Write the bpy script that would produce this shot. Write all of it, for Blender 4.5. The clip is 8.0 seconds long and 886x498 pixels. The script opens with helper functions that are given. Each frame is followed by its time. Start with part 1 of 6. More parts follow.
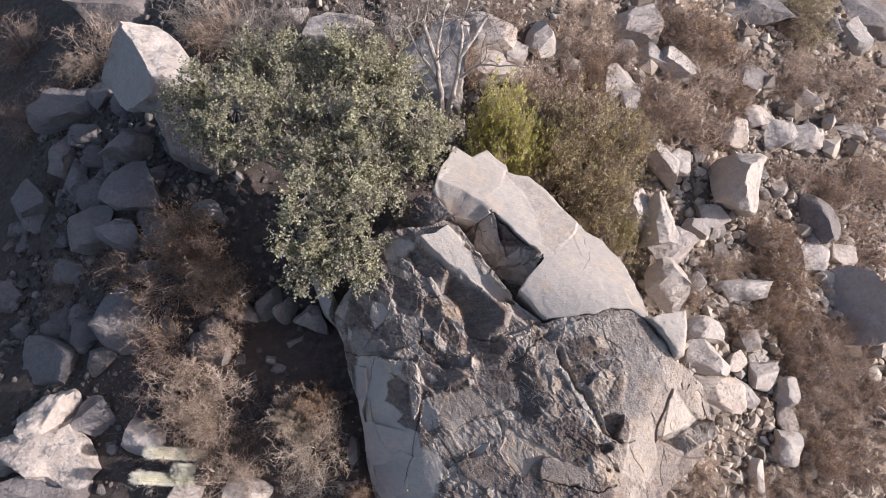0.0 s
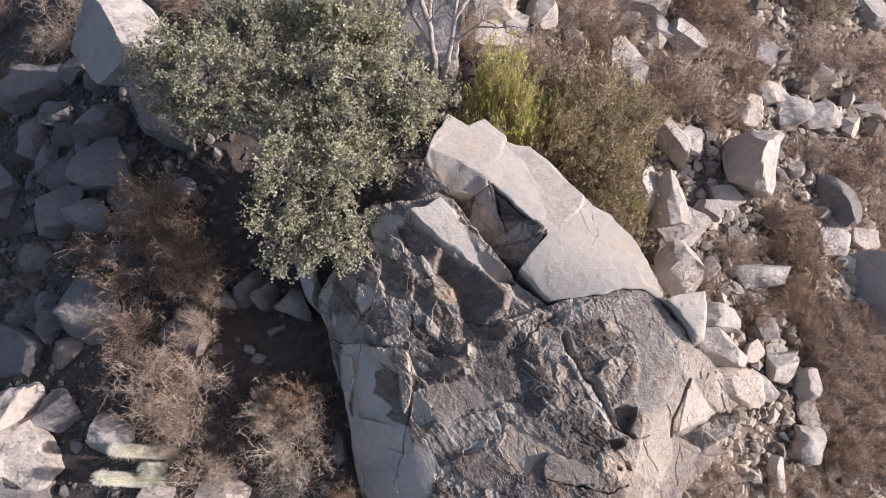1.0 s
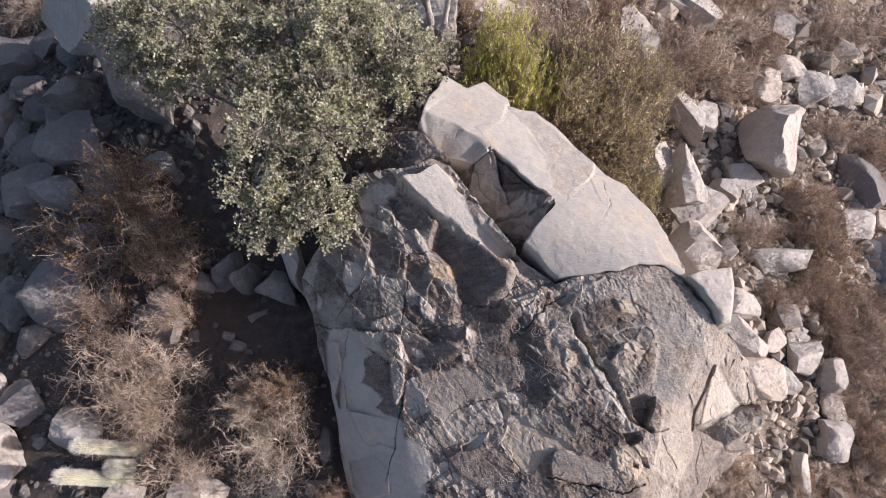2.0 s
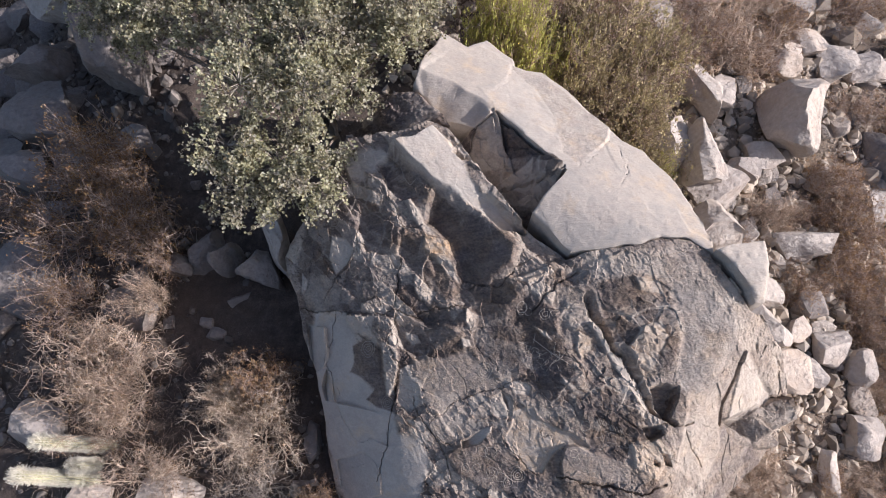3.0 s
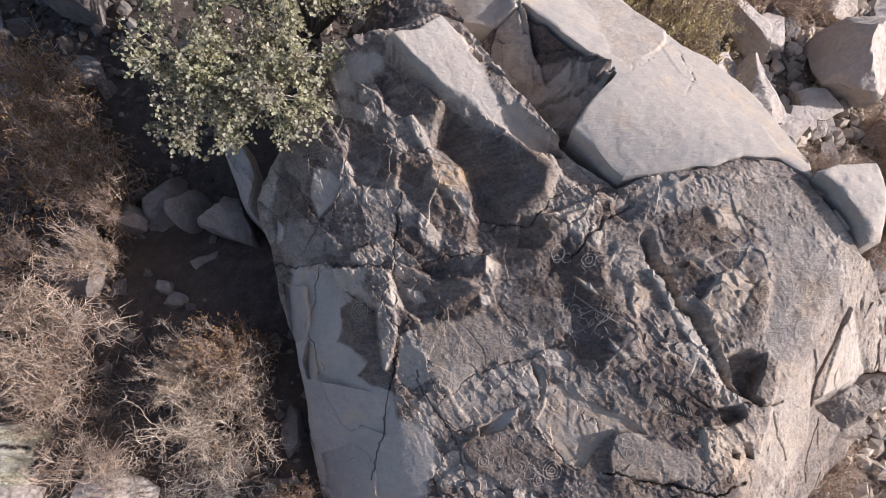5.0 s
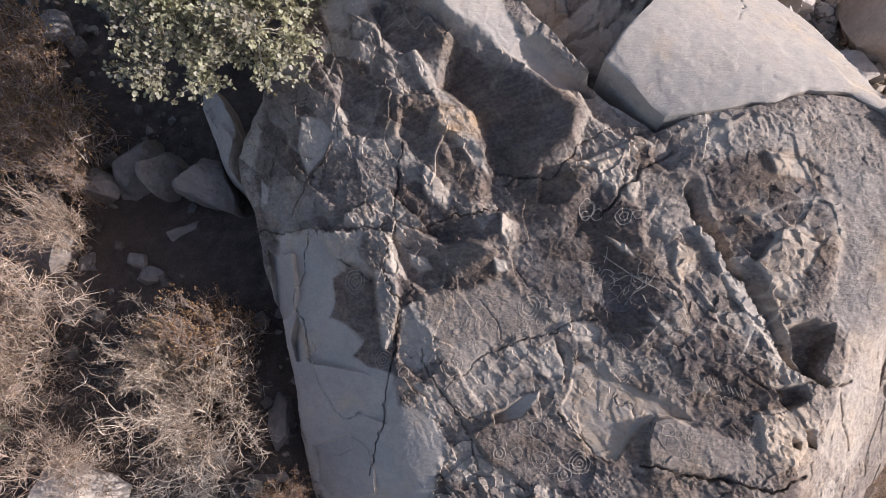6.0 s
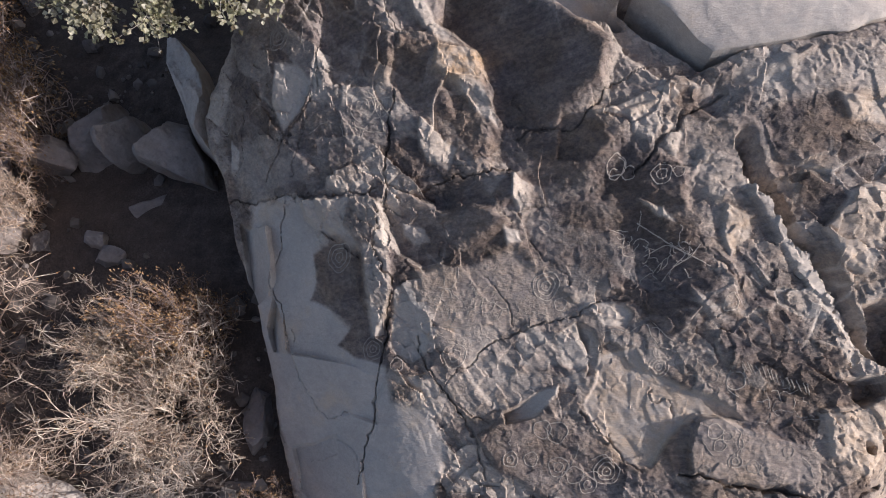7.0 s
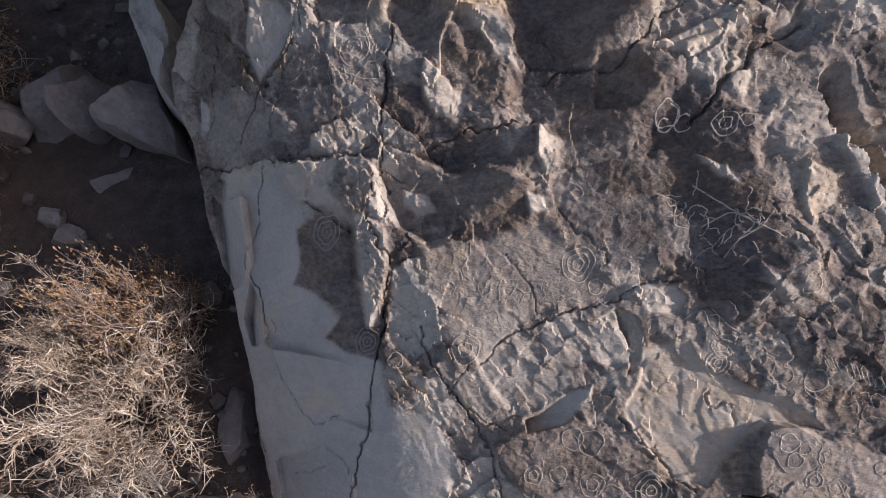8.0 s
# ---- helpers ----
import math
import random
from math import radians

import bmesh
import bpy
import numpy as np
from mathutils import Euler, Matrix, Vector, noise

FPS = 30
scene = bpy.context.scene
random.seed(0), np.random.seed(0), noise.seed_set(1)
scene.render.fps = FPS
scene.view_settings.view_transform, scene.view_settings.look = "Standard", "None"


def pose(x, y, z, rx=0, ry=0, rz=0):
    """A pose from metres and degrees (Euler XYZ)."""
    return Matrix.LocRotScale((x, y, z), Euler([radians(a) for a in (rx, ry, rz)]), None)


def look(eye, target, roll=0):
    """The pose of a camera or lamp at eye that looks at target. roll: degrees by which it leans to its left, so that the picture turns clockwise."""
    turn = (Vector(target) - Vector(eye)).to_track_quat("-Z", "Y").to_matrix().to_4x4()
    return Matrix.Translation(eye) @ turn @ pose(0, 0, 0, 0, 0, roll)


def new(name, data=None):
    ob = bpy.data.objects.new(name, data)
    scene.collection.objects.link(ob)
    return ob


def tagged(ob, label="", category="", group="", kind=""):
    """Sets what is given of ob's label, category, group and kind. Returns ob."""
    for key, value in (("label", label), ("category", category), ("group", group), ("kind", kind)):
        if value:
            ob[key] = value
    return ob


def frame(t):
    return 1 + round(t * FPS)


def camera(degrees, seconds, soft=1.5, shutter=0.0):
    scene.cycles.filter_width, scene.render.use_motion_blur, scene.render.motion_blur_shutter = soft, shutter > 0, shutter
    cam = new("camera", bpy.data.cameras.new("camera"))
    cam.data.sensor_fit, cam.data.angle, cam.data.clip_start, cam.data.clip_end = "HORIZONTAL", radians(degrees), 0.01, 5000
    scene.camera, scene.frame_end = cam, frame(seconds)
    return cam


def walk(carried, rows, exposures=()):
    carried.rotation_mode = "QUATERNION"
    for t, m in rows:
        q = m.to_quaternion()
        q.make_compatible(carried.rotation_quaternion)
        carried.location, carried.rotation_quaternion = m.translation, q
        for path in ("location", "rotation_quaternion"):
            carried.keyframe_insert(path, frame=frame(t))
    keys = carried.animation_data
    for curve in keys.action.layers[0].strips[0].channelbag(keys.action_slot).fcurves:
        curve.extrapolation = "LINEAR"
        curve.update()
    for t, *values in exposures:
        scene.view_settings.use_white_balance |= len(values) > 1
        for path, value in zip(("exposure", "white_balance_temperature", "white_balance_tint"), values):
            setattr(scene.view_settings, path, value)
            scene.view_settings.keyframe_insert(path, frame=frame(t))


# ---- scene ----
cam = camera(70.0, 8.0, 1.0)
PATH = [
    (0.0, 0.006, 0.003, 11.999, 20.00, -0.02, 0.00),
    (0.5, 0.061, -0.000, 11.490, 19.96, -0.02, -0.07),
    (1.0, 0.103, 0.003, 10.992, 19.98, -0.01, -0.12),
    (1.5, 0.131, -0.003, 10.505, 19.94, -0.01, -0.14),
    (3.0, 0.188, -0.013, 9.134, 19.93, 0.02, -0.09),
    (3.5, 0.168, 0.019, 8.698, 19.94, 0.00, -0.09),
    (4.0, 0.149, 0.018, 8.266, 20.02, 0.00, -0.10),
    (5.5, 0.030, -0.072, 6.993, 19.96, -0.03, -0.27),
    (6.0, 0.003, -0.055, 6.575, 19.66, 0.01, -0.40),
    (6.5, -0.005, -0.005, 6.173, 19.44, 0.02, -0.50),
    (7.0, 0.001, 0.045, 5.779, 19.19, 0.03, -0.61),
    (7.5, -0.005, 0.099, 5.411, 19.00, 0.01, -0.64),
    (8.0, -0.046, 0.158, 5.046, 18.85, 0.01, -0.60),
]
walk(cam, [(t, pose(x, y, z, rx, ry, rz)) for t, x, y, z, rx, ry, rz in PATH], [(0.0, 0.27, 6280, 17), (6.0, 0.27, 6280, 17), (8.0, 0.27, 6460, 17)])

# ---------------------------------------------------------------- world, sun
SUN_TURN, SUN_RISE = -3.0, 28.5
world = bpy.data.worlds.new("sky")
scene.world = world
world.use_nodes = True
sky = world.node_tree.nodes.new("ShaderNodeTexSky")
sky.sky_type, sky.sun_disc = "NISHITA", False
sky.sun_elevation, sky.sun_rotation = radians(SUN_RISE), radians(90 - SUN_TURN)
sky.dust_density = 2.2
backdrop = world.node_tree.nodes["Background"]
backdrop.inputs["Strength"].default_value = 0.13
world.node_tree.links.new(sky.outputs["Color"], backdrop.inputs["Color"])
sun = bpy.data.lights.new("sun", "SUN")
sun.energy, sun.angle, sun.color = 5.0, radians(0.5), (1.0, 0.968, 0.932)
toward = Vector((math.cos(radians(SUN_TURN)) * math.cos(radians(SUN_RISE)), math.sin(radians(SUN_TURN)) * math.cos(radians(SUN_RISE)), math.sin(radians(SUN_RISE))))
new("sun", sun).matrix_world = look(toward * 60, (0, 0, 0))


# ---------------------------------------------------------------- materials
def graph(name, roughness=0.9):
    mat = bpy.data.materials.new(name)
    mat.use_nodes = True
    nodes, links = mat.node_tree.nodes, mat.node_tree.links
    shader = nodes["Principled BSDF"]
    shader.inputs["Roughness"].default_value = roughness
    shader.inputs["Specular IOR Level"].default_value = 0.25
    return mat, nodes, links, shader


def grain(nodes, links, scale, detail=6, rough=0.6, coords=None, stretch=None):
    n = nodes.new("ShaderNodeTexNoise")
    n.inputs["Scale"].default_value, n.inputs["Detail"].default_value, n.inputs["Roughness"].default_value = scale, detail, rough
    if coords is not None:
        if stretch:
            m = nodes.new("ShaderNodeMapping")
            m.inputs["Rotation"].default_value[2] = radians(stretch[0])
            m.inputs["Scale"].default_value = (stretch[1], stretch[2], 1)
            links.new(coords, m.inputs["Vector"])
            coords = m.outputs["Vector"]
        links.new(coords, n.inputs["Vector"])
    return n.outputs["Fac"]


def ramp(nodes, links, fac, stops):
    r = nodes.new("ShaderNodeValToRGB")
    while len(r.color_ramp.elements) < len(stops):
        r.color_ramp.elements.new(0.5)
    for e, (at, c) in zip(r.color_ramp.elements, stops):
        e.position, e.color = at, (*c, 1) if len(c) == 3 else c
    links.new(fac, r.inputs["Fac"])
    return r.outputs["Color"]


def blend(nodes, links, fac, a, b, kind="MIX"):
    m = nodes.new("ShaderNodeMix")
    m.data_type, m.blend_type = "RGBA", kind
    for socket, value in ((m.inputs[0], fac), (m.inputs[6], a), (m.inputs[7], b)):
        if isinstance(value, (int, float)):
            socket.default_value = value
        elif isinstance(value, tuple):
            socket.default_value = (*value, 1)
        else:
            links.new(value, socket)
    return m.outputs[2]


def arith(nodes, links, kind, a, b):
    m = nodes.new("ShaderNodeMath")
    m.operation, m.use_clamp = kind, True
    for socket, value in zip(m.inputs, (a, b)):
        if isinstance(value, (int, float)):
            socket.default_value = value
        else:
            links.new(value, socket)
    return m.outputs[0]


def relief(nodes, links, shader, layers):
    last = None
    for height, strength, distance in layers:
        b = nodes.new("ShaderNodeBump")
        b.inputs["Strength"].default_value, b.inputs["Distance"].default_value = strength, distance
        links.new(height, b.inputs["Height"])
        if last:
            links.new(last, b.inputs["Normal"])
        last = b.outputs["Normal"]
    links.new(last, shader.inputs["Normal"])


def facets(nodes, links, coords, scale, wobble, stretch=(1.0, 1.0, 1.0), turn=-42):
    """Small flat breaks in the rock: every cell leans its own way."""
    bend = nodes.new("ShaderNodeTexNoise")
    bend.inputs["Scale"].default_value, bend.inputs["Detail"].default_value = scale * 0.7, 3
    links.new(coords, bend.inputs["Vector"])
    shove = nodes.new("ShaderNodeVectorMath")
    shove.operation = "MULTIPLY_ADD"
    links.new(bend.outputs["Color"], shove.inputs[0])
    shove.inputs[1].default_value = (wobble, wobble, wobble)
    links.new(coords, shove.inputs[2])
    place = nodes.new("ShaderNodeMapping")
    place.inputs["Rotation"].default_value = (0, 0, radians(turn))
    place.inputs["Scale"].default_value = stretch
    links.new(shove.outputs[0], place.inputs["Vector"])
    cells = nodes.new("ShaderNodeTexVoronoi")
    cells.inputs["Scale"].default_value = scale
    links.new(place.outputs[0], cells.inputs["Vector"])
    away = nodes.new("ShaderNodeVectorMath")
    away.operation = "SUBTRACT"
    links.new(place.outputs[0], away.inputs[0])
    links.new(cells.outputs["Position"], away.inputs[1])
    lean = nodes.new("ShaderNodeVectorMath")
    lean.operation = "SUBTRACT"
    links.new(cells.outputs["Color"], lean.inputs[0])
    lean.inputs[1].default_value = (0.5, 0.5, 0.5)
    dot = nodes.new("ShaderNodeVectorMath")
    dot.operation = "DOT_PRODUCT"
    links.new(away.outputs[0], dot.inputs[0])
    links.new(lean.outputs[0], dot.inputs[1])
    return dot.outputs["Value"]


def attribute(nodes, name):
    a = nodes.new("ShaderNodeAttribute")
    a.attribute_name = name
    return a.outputs["Fac"]


def carved_rock():
    """Granite of the great boulder: pale where it has spalled, brown where desert varnish covers it."""
    mat, nodes, links, shader = graph("weathered_granite", 0.88)
    at = nodes.new("ShaderNodeTexCoord").outputs["Object"]
    broad = grain(nodes, links, 1.7, 8, 0.62, at)
    mid = grain(nodes, links, 9, 8, 0.68, at)
    fine = grain(nodes, links, 110, 4, 0.75, at)
    streak = grain(nodes, links, 5, 7, 0.65, at, (-40, 1.0, 5.0))
    pale = ramp(nodes, links, broad, [(0.3, (0.30, 0.268, 0.243)), (0.5, (0.405, 0.363, 0.326)), (0.7, (0.485, 0.435, 0.382))])
    pale = blend(nodes, links, 0.55, pale, ramp(nodes, links, mid, [(0.3, (0.325, 0.287, 0.255)), (0.55, (0.445, 0.397, 0.35)), (0.75, (0.52, 0.462, 0.40))]))
    dark = ramp(nodes, links, streak, [(0.3, (0.096, 0.076, 0.070)), (0.5, (0.163, 0.131, 0.117)), (0.72, (0.25, 0.204, 0.174))])
    dark = blend(nodes, links, ramp(nodes, links, mid, [(0.42, (0, 0, 0)), (0.72, (0.6, 0.6, 0.6))]), dark, (0.25, 0.208, 0.172))
    # Heaviest varnish turns near black, which also paints shade into hollows.
    thick = nodes.new("ShaderNodeMapRange")
    thick.inputs["From Min"].default_value, thick.inputs["From Max"].default_value, thick.inputs["To Max"].default_value = 0.74, 0.98, 0.66
    links.new(attribute(nodes, "varnish"), thick.inputs["Value"])
    dark = blend(nodes, links, thick.outputs[0], dark, ramp(nodes, links, mid, [(0.35, (0.062, 0.050, 0.048)), (0.7, (0.125, 0.100, 0.090))]))
    hue = grain(nodes, links, 3.1, 5, 0.6, at)
    dark = blend(nodes, links, ramp(nodes, links, hue, [(0.46, (0, 0, 0)), (0.64, (0.85, 0.85, 0.85))]), dark, blend(nodes, links, 1.0, dark, (1.14, 1.04, 0.90), "MULTIPLY"))
    dark = blend(nodes, links, ramp(nodes, links, hue, [(0.3, (0.8, 0.8, 0.8)), (0.46, (0, 0, 0))]), dark, blend(nodes, links, 1.0, dark, (0.92, 0.96, 1.06), "MULTIPLY"))
    pale = blend(nodes, links, ramp(nodes, links, hue, [(0.35, (0.75, 0.75, 0.75)), (0.5, (0, 0, 0))]), pale, (0.37, 0.345, 0.315))
    pale = blend(nodes, links, ramp(nodes, links, hue, [(0.56, (0, 0, 0)), (0.72, (0.8, 0.8, 0.8))]), pale, (0.50, 0.392, 0.285))
    pale = blend(nodes, links, arith(nodes, links, "MULTIPLY", attribute(nodes, "coarse"), 0.7), pale, (0.495, 0.412, 0.33))
    cover = attribute(nodes, "varnish")
    edge = nodes.new("ShaderNodeMath")
    edge.operation, edge.use_clamp = "MULTIPLY_ADD", True
    links.new(cover, edge.inputs[0])
    edge.inputs[1].default_value = 1.6
    shift = nodes.new("ShaderNodeMath")
    shift.operation = "MULTIPLY_ADD"
    links.new(mid, shift.inputs[0])
    shift.inputs[1].default_value, shift.inputs[2].default_value = -0.9, 0.2
    links.new(shift.outputs[0], edge.inputs[2])
    col = blend(nodes, links, edge.outputs[0], pale, dark)
    rust = arith(nodes, links, "MULTIPLY", attribute(nodes, "rust"), ramp(nodes, links, mid, [(0.35, (0.1, 0.1, 0.1)), (0.6, (1, 1, 1))]))
    col = blend(nodes, links, rust, col, (0.42, 0.27, 0.15))
    col = blend(nodes, links, 0.26, col, ramp(nodes, links, fine, [(0.32, (0.45, 0.45, 0.47)), (0.5, (0.95, 0.95, 0.95)), (0.68, (1.3, 1.27, 1.22))]), "MULTIPLY")
    pecks = grain(nodes, links, 42, 3, 0.75, at, (-45, 0.6, 1.0))
    col = blend(nodes, links, arith(nodes, links, "ADD", arith(nodes, links, "MULTIPLY", cover, 0.75), 0.15), col, blend(nodes, links, 1.0, col, ramp(nodes, links, pecks, [(0.38, (0.72, 0.71, 0.71)), (0.5, (1.0, 1.0, 1.0)), (0.62, (1.32, 1.26, 1.2))]), "MULTIPLY"))
    links.new(col, shader.inputs["Base Color"])
    pits = nodes.new("ShaderNodeTexVoronoi")
    pits.feature = "DISTANCE_TO_EDGE"
    pits.inputs["Scale"].default_value = 16
    links.new(at, pits.inputs["Vector"])
    crackle = ramp(nodes, links, pits.outputs["Distance"], [(0.0, (0, 0, 0)), (0.08, (1, 1, 1))])
    grit = grain(nodes, links, 44, 4, 0.7, at, (-45, 0.6, 1.0))
    coarse = attribute(nodes, "coarse")
    gate = arith(nodes, links, "MULTIPLY", cover, 0.9)
    patchy = ramp(nodes, links, grain(nodes, links, 4.5, 3, 0.6, at), [(0.38, (0.15, 0.15, 0.15)), (0.62, (1, 1, 1))])
    rough_grit = arith(nodes, links, "MULTIPLY", arith(nodes, links, "MULTIPLY", grit, patchy), arith(nodes, links, "ADD", gate, 0.08))
    relief(nodes, links, shader, [(streak, 0.4, 0.02), (crackle, 0.05, 0.006), (arith(nodes, links, "MULTIPLY", facets(nodes, links, at, 10, 0.014, (0.6, 1.0, 1.0)), coarse), 0.6, 1.0), (arith(nodes, links, "MULTIPLY", facets(nodes, links, at, 30, 0.005, (0.65, 1.0, 1.0)), coarse), 0.8, 1.0), (rough_grit, 1.0, 0.045)])
    return mat


def loose_rock(name, low, high, stain):
    mat, nodes, links, shader = graph(name, 0.9)
    at = nodes.new("ShaderNodeTexCoord").outputs["Object"]
    info = nodes.new("ShaderNodeObjectInfo").outputs["Random"]
    broad = grain(nodes, links, 2.4, 7, 0.62, at)
    mid = grain(nodes, links, 14, 7, 0.68, at)
    fine = grain(nodes, links, 90, 4, 0.7, at)
    col = ramp(nodes, links, mid, [(0.22, low), (0.66, high)])
    col = blend(nodes, links, ramp(nodes, links, broad, [(0.48, (0, 0, 0)), (0.66, (0.8, 0.8, 0.8))]), col, stain)
    col = blend(nodes, links, 0.8, col, ramp(nodes, links, info, [(0.0, (0.76, 0.72, 0.70)), (0.5, (0.96, 0.92, 0.88)), (0.75, (1.03, 0.92, 0.82)), (1.0, (1.12, 1.1, 1.08))]), "MULTIPLY")
    col = blend(nodes, links, 0.16, col, ramp(nodes, links, fine, [(0.3, (0.5, 0.5, 0.5)), (0.55, (1, 1, 1)), (0.75, (1.2, 1.2, 1.2))]), "MULTIPLY")
    links.new(col, shader.inputs["Base Color"])
    grit = grain(nodes, links, 30, 3, 0.65, at)
    relief(nodes, links, shader, [(mid, 0.5, 0.025), (facets(nodes, links, at, 9, 0.02, (0.7, 1.0, 1.0)), 0.45, 1.0), (facets(nodes, links, at, 26, 0.006), 0.5, 1.0), (grit, 0.5, 0.01)])
    return mat


def gritty_soil():
    mat, nodes, links, shader = graph("gritty_soil", 0.95)
    at = nodes.new("ShaderNodeTexCoord").outputs["Object"]
    broad = grain(nodes, links, 0.7, 6, 0.6, at)
    mid = grain(nodes, links, 7, 8, 0.7, at)
    fine = grain(nodes, links, 60, 5, 0.75, at)
    col = ramp(nodes, links, mid, [(0.28, (0.048, 0.038, 0.034)), (0.5, (0.098, 0.077, 0.066)), (0.72, (0.18, 0.145, 0.12))])
    col = blend(nodes, links, ramp(nodes, links, broad, [(0.4, (0, 0, 0)), (0.65, (0.6, 0.6, 0.6))]), col, (0.105, 0.078, 0.06))
    col = blend(nodes, links, 0.7, col, ramp(nodes, links, fine, [(0.3, (0.4, 0.4, 0.4)), (0.5, (0.9, 0.9, 0.9)), (0.7, (1.4, 1.35, 1.3))]), "MULTIPLY")
    where = nodes.new("ShaderNodeSeparateXYZ")
    links.new(at, where.inputs[0])
    east = nodes.new("ShaderNodeMapRange")
    east.inputs["From Min"].default_value, east.inputs["From Max"].default_value = 1.5, 4.5
    links.new(where.outputs["X"], east.inputs["Value"])
    sand = blend(nodes, links, 1.0, ramp(nodes, links, mid, [(0.3, (0.23, 0.175, 0.13)), (0.7, (0.46, 0.37, 0.285))]), ramp(nodes, links, fine, [(0.3, (0.6, 0.6, 0.6)), (0.7, (1.25, 1.22, 1.2))]), "MULTIPLY")
    col = blend(nodes, links, arith(nodes, links, "MULTIPLY", east.outputs[0], ramp(nodes, links, broad, [(0.4, (0.2, 0.2, 0.2)), (0.6, (0.95, 0.95, 0.95))])), col, sand)
    links.new(col, shader.inputs["Base Color"])
    relief(nodes, links, shader, [(mid, 0.7, 0.05), (fine, 0.5, 0.01)])
    return mat


def scatter_tone(name, stops, roughness=0.85, through_light=0.0):
    """Twigs and leaves: every separate piece takes its own tone."""
    mat, nodes, links, shader = graph(name, roughness)
    pick = nodes.new("ShaderNodeNewGeometry").outputs["Random Per Island"]
    at = nodes.new("ShaderNodeTexCoord").outputs["Object"]
    patch = grain(nodes, links, 2.5, 3, 0.5, at)
    col = ramp(nodes, links, pick, stops)
    tints = [(0.35, (0.64, 0.59, 0.64)), (0.65, (1.25, 1.25, 1.06))] if through_light else [(0.35, (0.6, 0.6, 0.6)), (0.65, (1.25, 1.22, 1.15))]
    col = blend(nodes, links, 0.8, col, ramp(nodes, links, patch, tints), "MULTIPLY")
    links.new(col, shader.inputs["Base Color"])
    if through_light:
        glow = nodes.new("ShaderNodeBsdfTranslucent")
        links.new(col, glow.inputs["Color"])
        both = nodes.new("ShaderNodeMixShader")
        both.inputs[0].default_value = through_light
        links.new(shader.outputs[0], both.inputs[1])
        links.new(glow.outputs[0], both.inputs[2])
        links.new(both.outputs[0], nodes["Material Output"].inputs["Surface"])
    return mat


ROCK = carved_rock()
GLYPH = scatter_tone("pecked_line", [(0.0, (0.30, 0.255, 0.215)), (1.0, (0.46, 0.40, 0.34))], 0.95)
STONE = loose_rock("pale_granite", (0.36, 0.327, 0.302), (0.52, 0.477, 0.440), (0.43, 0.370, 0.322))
# Darker copy of pale granite: paints shade onto shaded rocks; also serves darker ones.
SHADE_DARK_STONE = loose_rock("shade_dark_granite", (0.17, 0.156, 0.151), (0.285, 0.262, 0.253), (0.22, 0.187, 0.167))
SOIL = gritty_soil()
TWIG_TAN = scatter_tone("tan_twigs", [(0.0, (0.28, 0.20, 0.155)), (0.5, (0.49, 0.375, 0.30)), (1.0, (0.70, 0.58, 0.48))])
TWIG_STRAW = scatter_tone("straw_twigs", [(0.0, (0.26, 0.19, 0.15)), (0.5, (0.46, 0.37, 0.30)), (1.0, (0.74, 0.64, 0.54))])
TWIG_BROWN = scatter_tone("brown_twigs", [(0.0, (0.17, 0.12, 0.105)), (0.5, (0.35, 0.265, 0.23)), (1.0, (0.55, 0.45, 0.39))])
PALE_TWIG = scatter_tone("pale_twigs", [(0.0, (0.34, 0.30, 0.25)), (1.0, (0.60, 0.55, 0.48))])
TWIG_GREY = scatter_tone("grey_twigs", [(0.0, (0.20, 0.175, 0.16)), (1.0, (0.42, 0.37, 0.33))])
DRY_LEAF = scatter_tone("dry_leaves", [(0.0, (0.18, 0.10, 0.055)), (0.5, (0.33, 0.20, 0.11)), (1.0, (0.46, 0.32, 0.19))], 0.8, 0.25)
GREEN_LEAF = scatter_tone("grey_green_leaves", [(0.0, (0.14, 0.115, 0.075)), (0.12, (0.19, 0.165, 0.10)), (0.2, (0.26, 0.26, 0.17)), (0.55, (0.40, 0.385, 0.27)), (0.85, (0.50, 0.48, 0.37)), (1.0, (0.59, 0.57, 0.48))], 0.5, 0.4)
YELLOW_LEAF = scatter_tone("yellow_green_leaves", [(0.0, (0.38, 0.38, 0.12)), (1.0, (0.70, 0.67, 0.27))], 0.7, 0.35)
OLIVE_LEAF = scatter_tone("olive_leaves", [(0.0, (0.26, 0.22, 0.13)), (0.6, (0.43, 0.37, 0.23)), (1.0, (0.58, 0.50, 0.34))], 0.8, 0.25)
PALE_BARK = loose_rock("pale_dead_wood", (0.34, 0.30, 0.27), (0.58, 0.53, 0.49), (0.44, 0.39, 0.35))
BARK = loose_rock("grey_bark", (0.16, 0.13, 0.11), (0.34, 0.30, 0.27), (0.24, 0.2, 0.17))
CACTUS_SKIN = scatter_tone("cactus_skin", [(0.0, (0.40, 0.39, 0.26)), (1.0, (0.52, 0.49, 0.35))], 0.6)
SPINE = scatter_tone("pale_spines", [(0.0, (0.66, 0.61, 0.50)), (1.0, (0.88, 0.86, 0.78))], 0.6)


# ---------------------------------------------------------------- shape tools
def hashed(i, j, k, seed):
    h = (i * 374761393 + j * 668265263 + k * 2147483647 + seed * 1274126177) & 0xFFFFFFFF
    h = ((h ^ (h >> 13)) * 1274126177) & 0xFFFFFFFF
    return ((h ^ (h >> 16)) & 0xFFFF) / 32767.5 - 1.0


